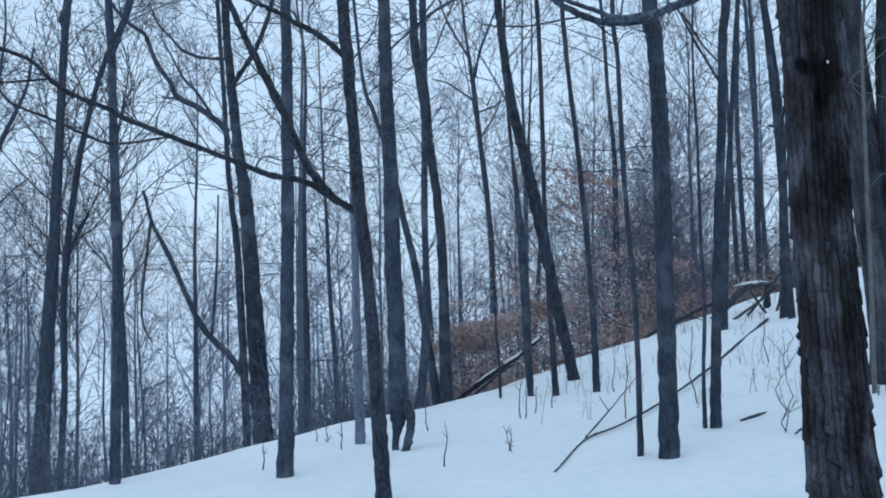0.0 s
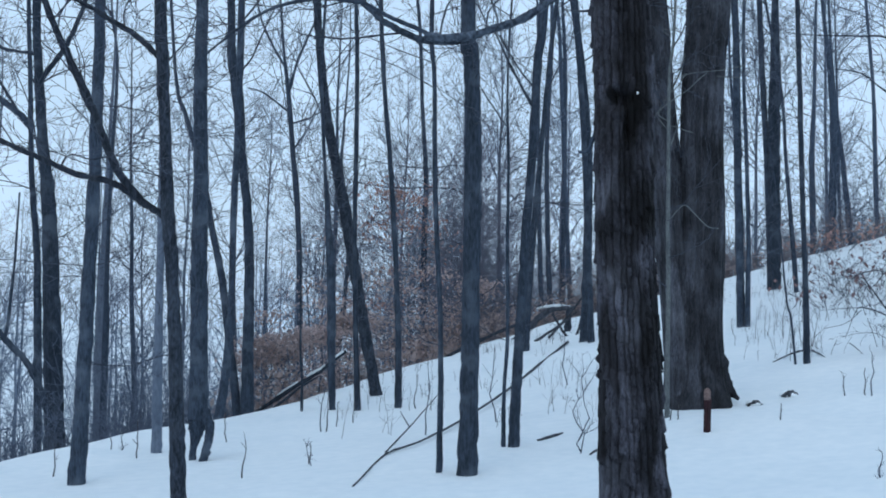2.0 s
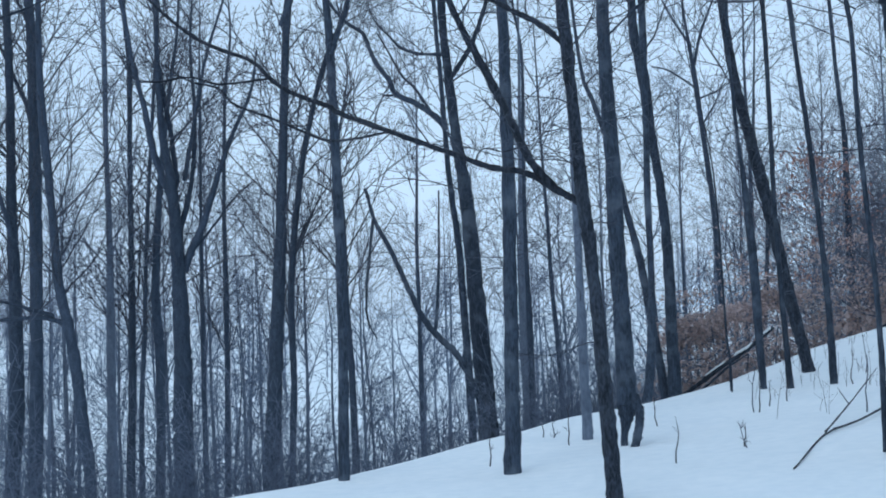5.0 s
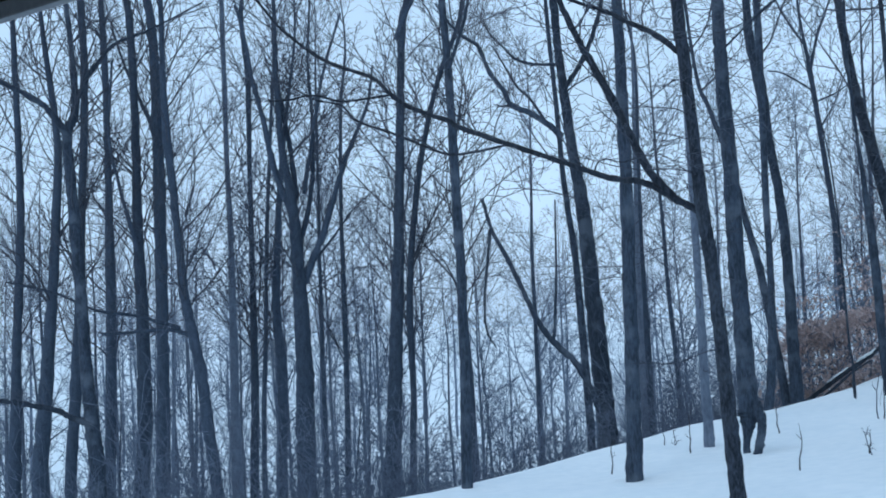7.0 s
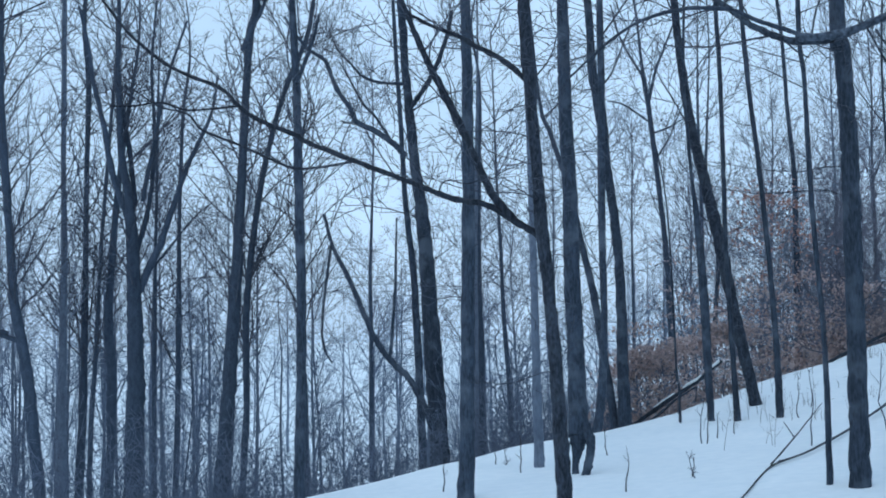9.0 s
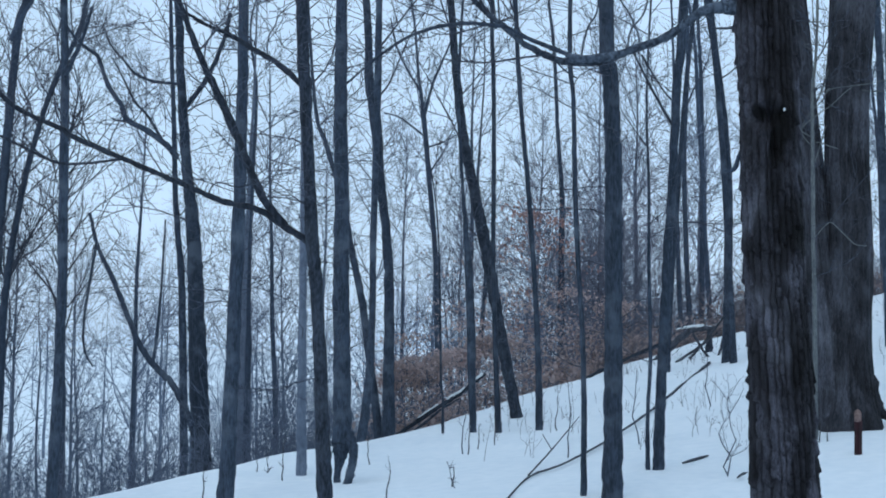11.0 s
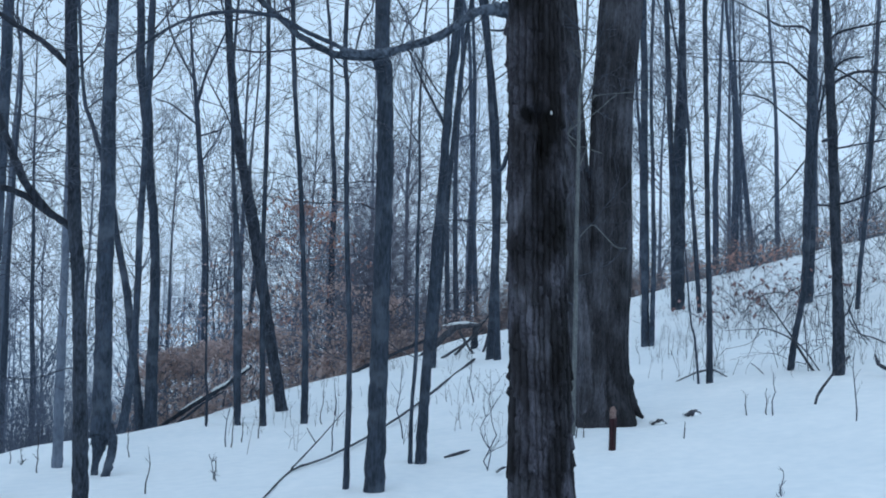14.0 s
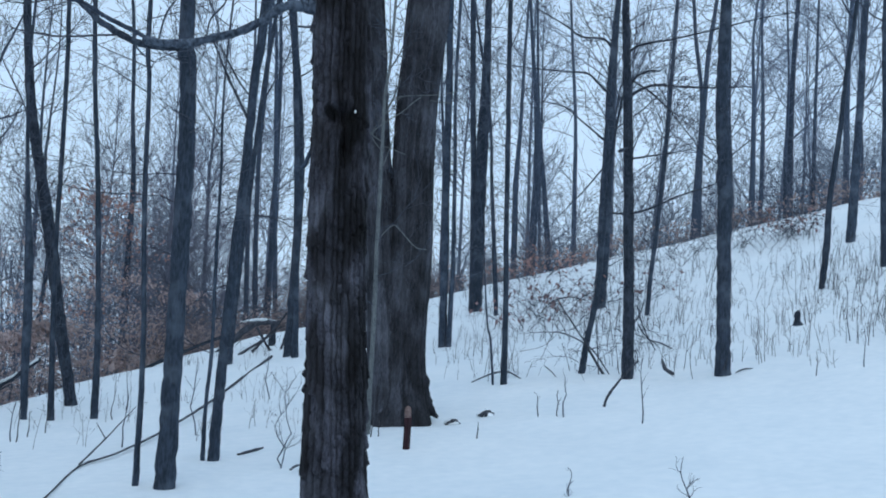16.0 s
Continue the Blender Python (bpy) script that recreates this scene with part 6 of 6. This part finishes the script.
TRIM = node_material("grey_trim_paint", (0.26, 0.27, 0.29), (0.34, 0.35, 0.37), 0.6, 5.0, 1.0, 0.1, 0.002, 8.0)


def slab(name, u0, u1, n0, n1, z0, z1, material, label="", parent=None, bevel=0.0, tilt=0.0):
    """A box in the porch's own axes: along the eave, outwards, and up from the deck. tilt: rise towards the house."""
    bm = bmesh.new()
    bmesh.ops.create_cube(bm, size=1)
    for v in bm.verts:
        u, n, z = (u0, u1)[v.co.x > 0], (n0, n1)[v.co.y > 0], (z0, z1)[v.co.z > 0]
        v.co = right_way * u + out_way * n + Vector((0, 0, DECK + z + tilt * (n1 - n)))
    if bevel:
        bmesh.ops.bevel(bm, geom=bm.edges[:], offset=bevel, segments=2, affect="EDGES")
    bmesh.ops.recalc_face_normals(bm, faces=bm.faces[:])
    me = bpy.data.meshes.new(name)
    bm.to_mesh(me)
    bm.free()
    me.materials.append(material)
    if parent:
        return part(name, me, parent, label)
    return tagged(new(name, me), label, "wall" if "wall" in name else name, kind="structure")


EAVE, EDGE = 1.58 + 1.019, 2.5
slab("wall_house", -6.6, 4.6, -1.45, -1.25, -0.4, 3.3, SIDING, "plain painted house wall behind the porch")
slab("ceiling", -6.6, 4.6, -1.25, EDGE, EAVE + 0.05, EAVE + 0.17, SOFFIT, "dark stained underside of the porch roof")
porch = new("porch")
tagged(porch, "covered wooden porch with a grey edge board", "porch", kind="structure")
for k in range(25):
    slab("deck_board", -6.6, 4.6, -1.24 + k * 0.15, -1.10 + k * 0.15, -0.04, 0.0, PORCH_WOOD, "", porch, 0.003)
slab("skirt", -6.6, 4.6, EDGE - 0.06, EDGE - 0.02, -0.5, -0.045, PORCH_WOOD, "", porch)
slab("edge_board", -6.6, 4.6, EDGE - 0.045, EDGE - 0.002, EAVE, EAVE + 0.165, TRIM, "", porch, 0.003)
for u in (-6.4, 4.4):
    slab("post", u - 0.06, u + 0.06, EDGE - 0.22, EDGE - 0.10, 0.0, EAVE + 0.05, TRIM, "", porch, 0.008)
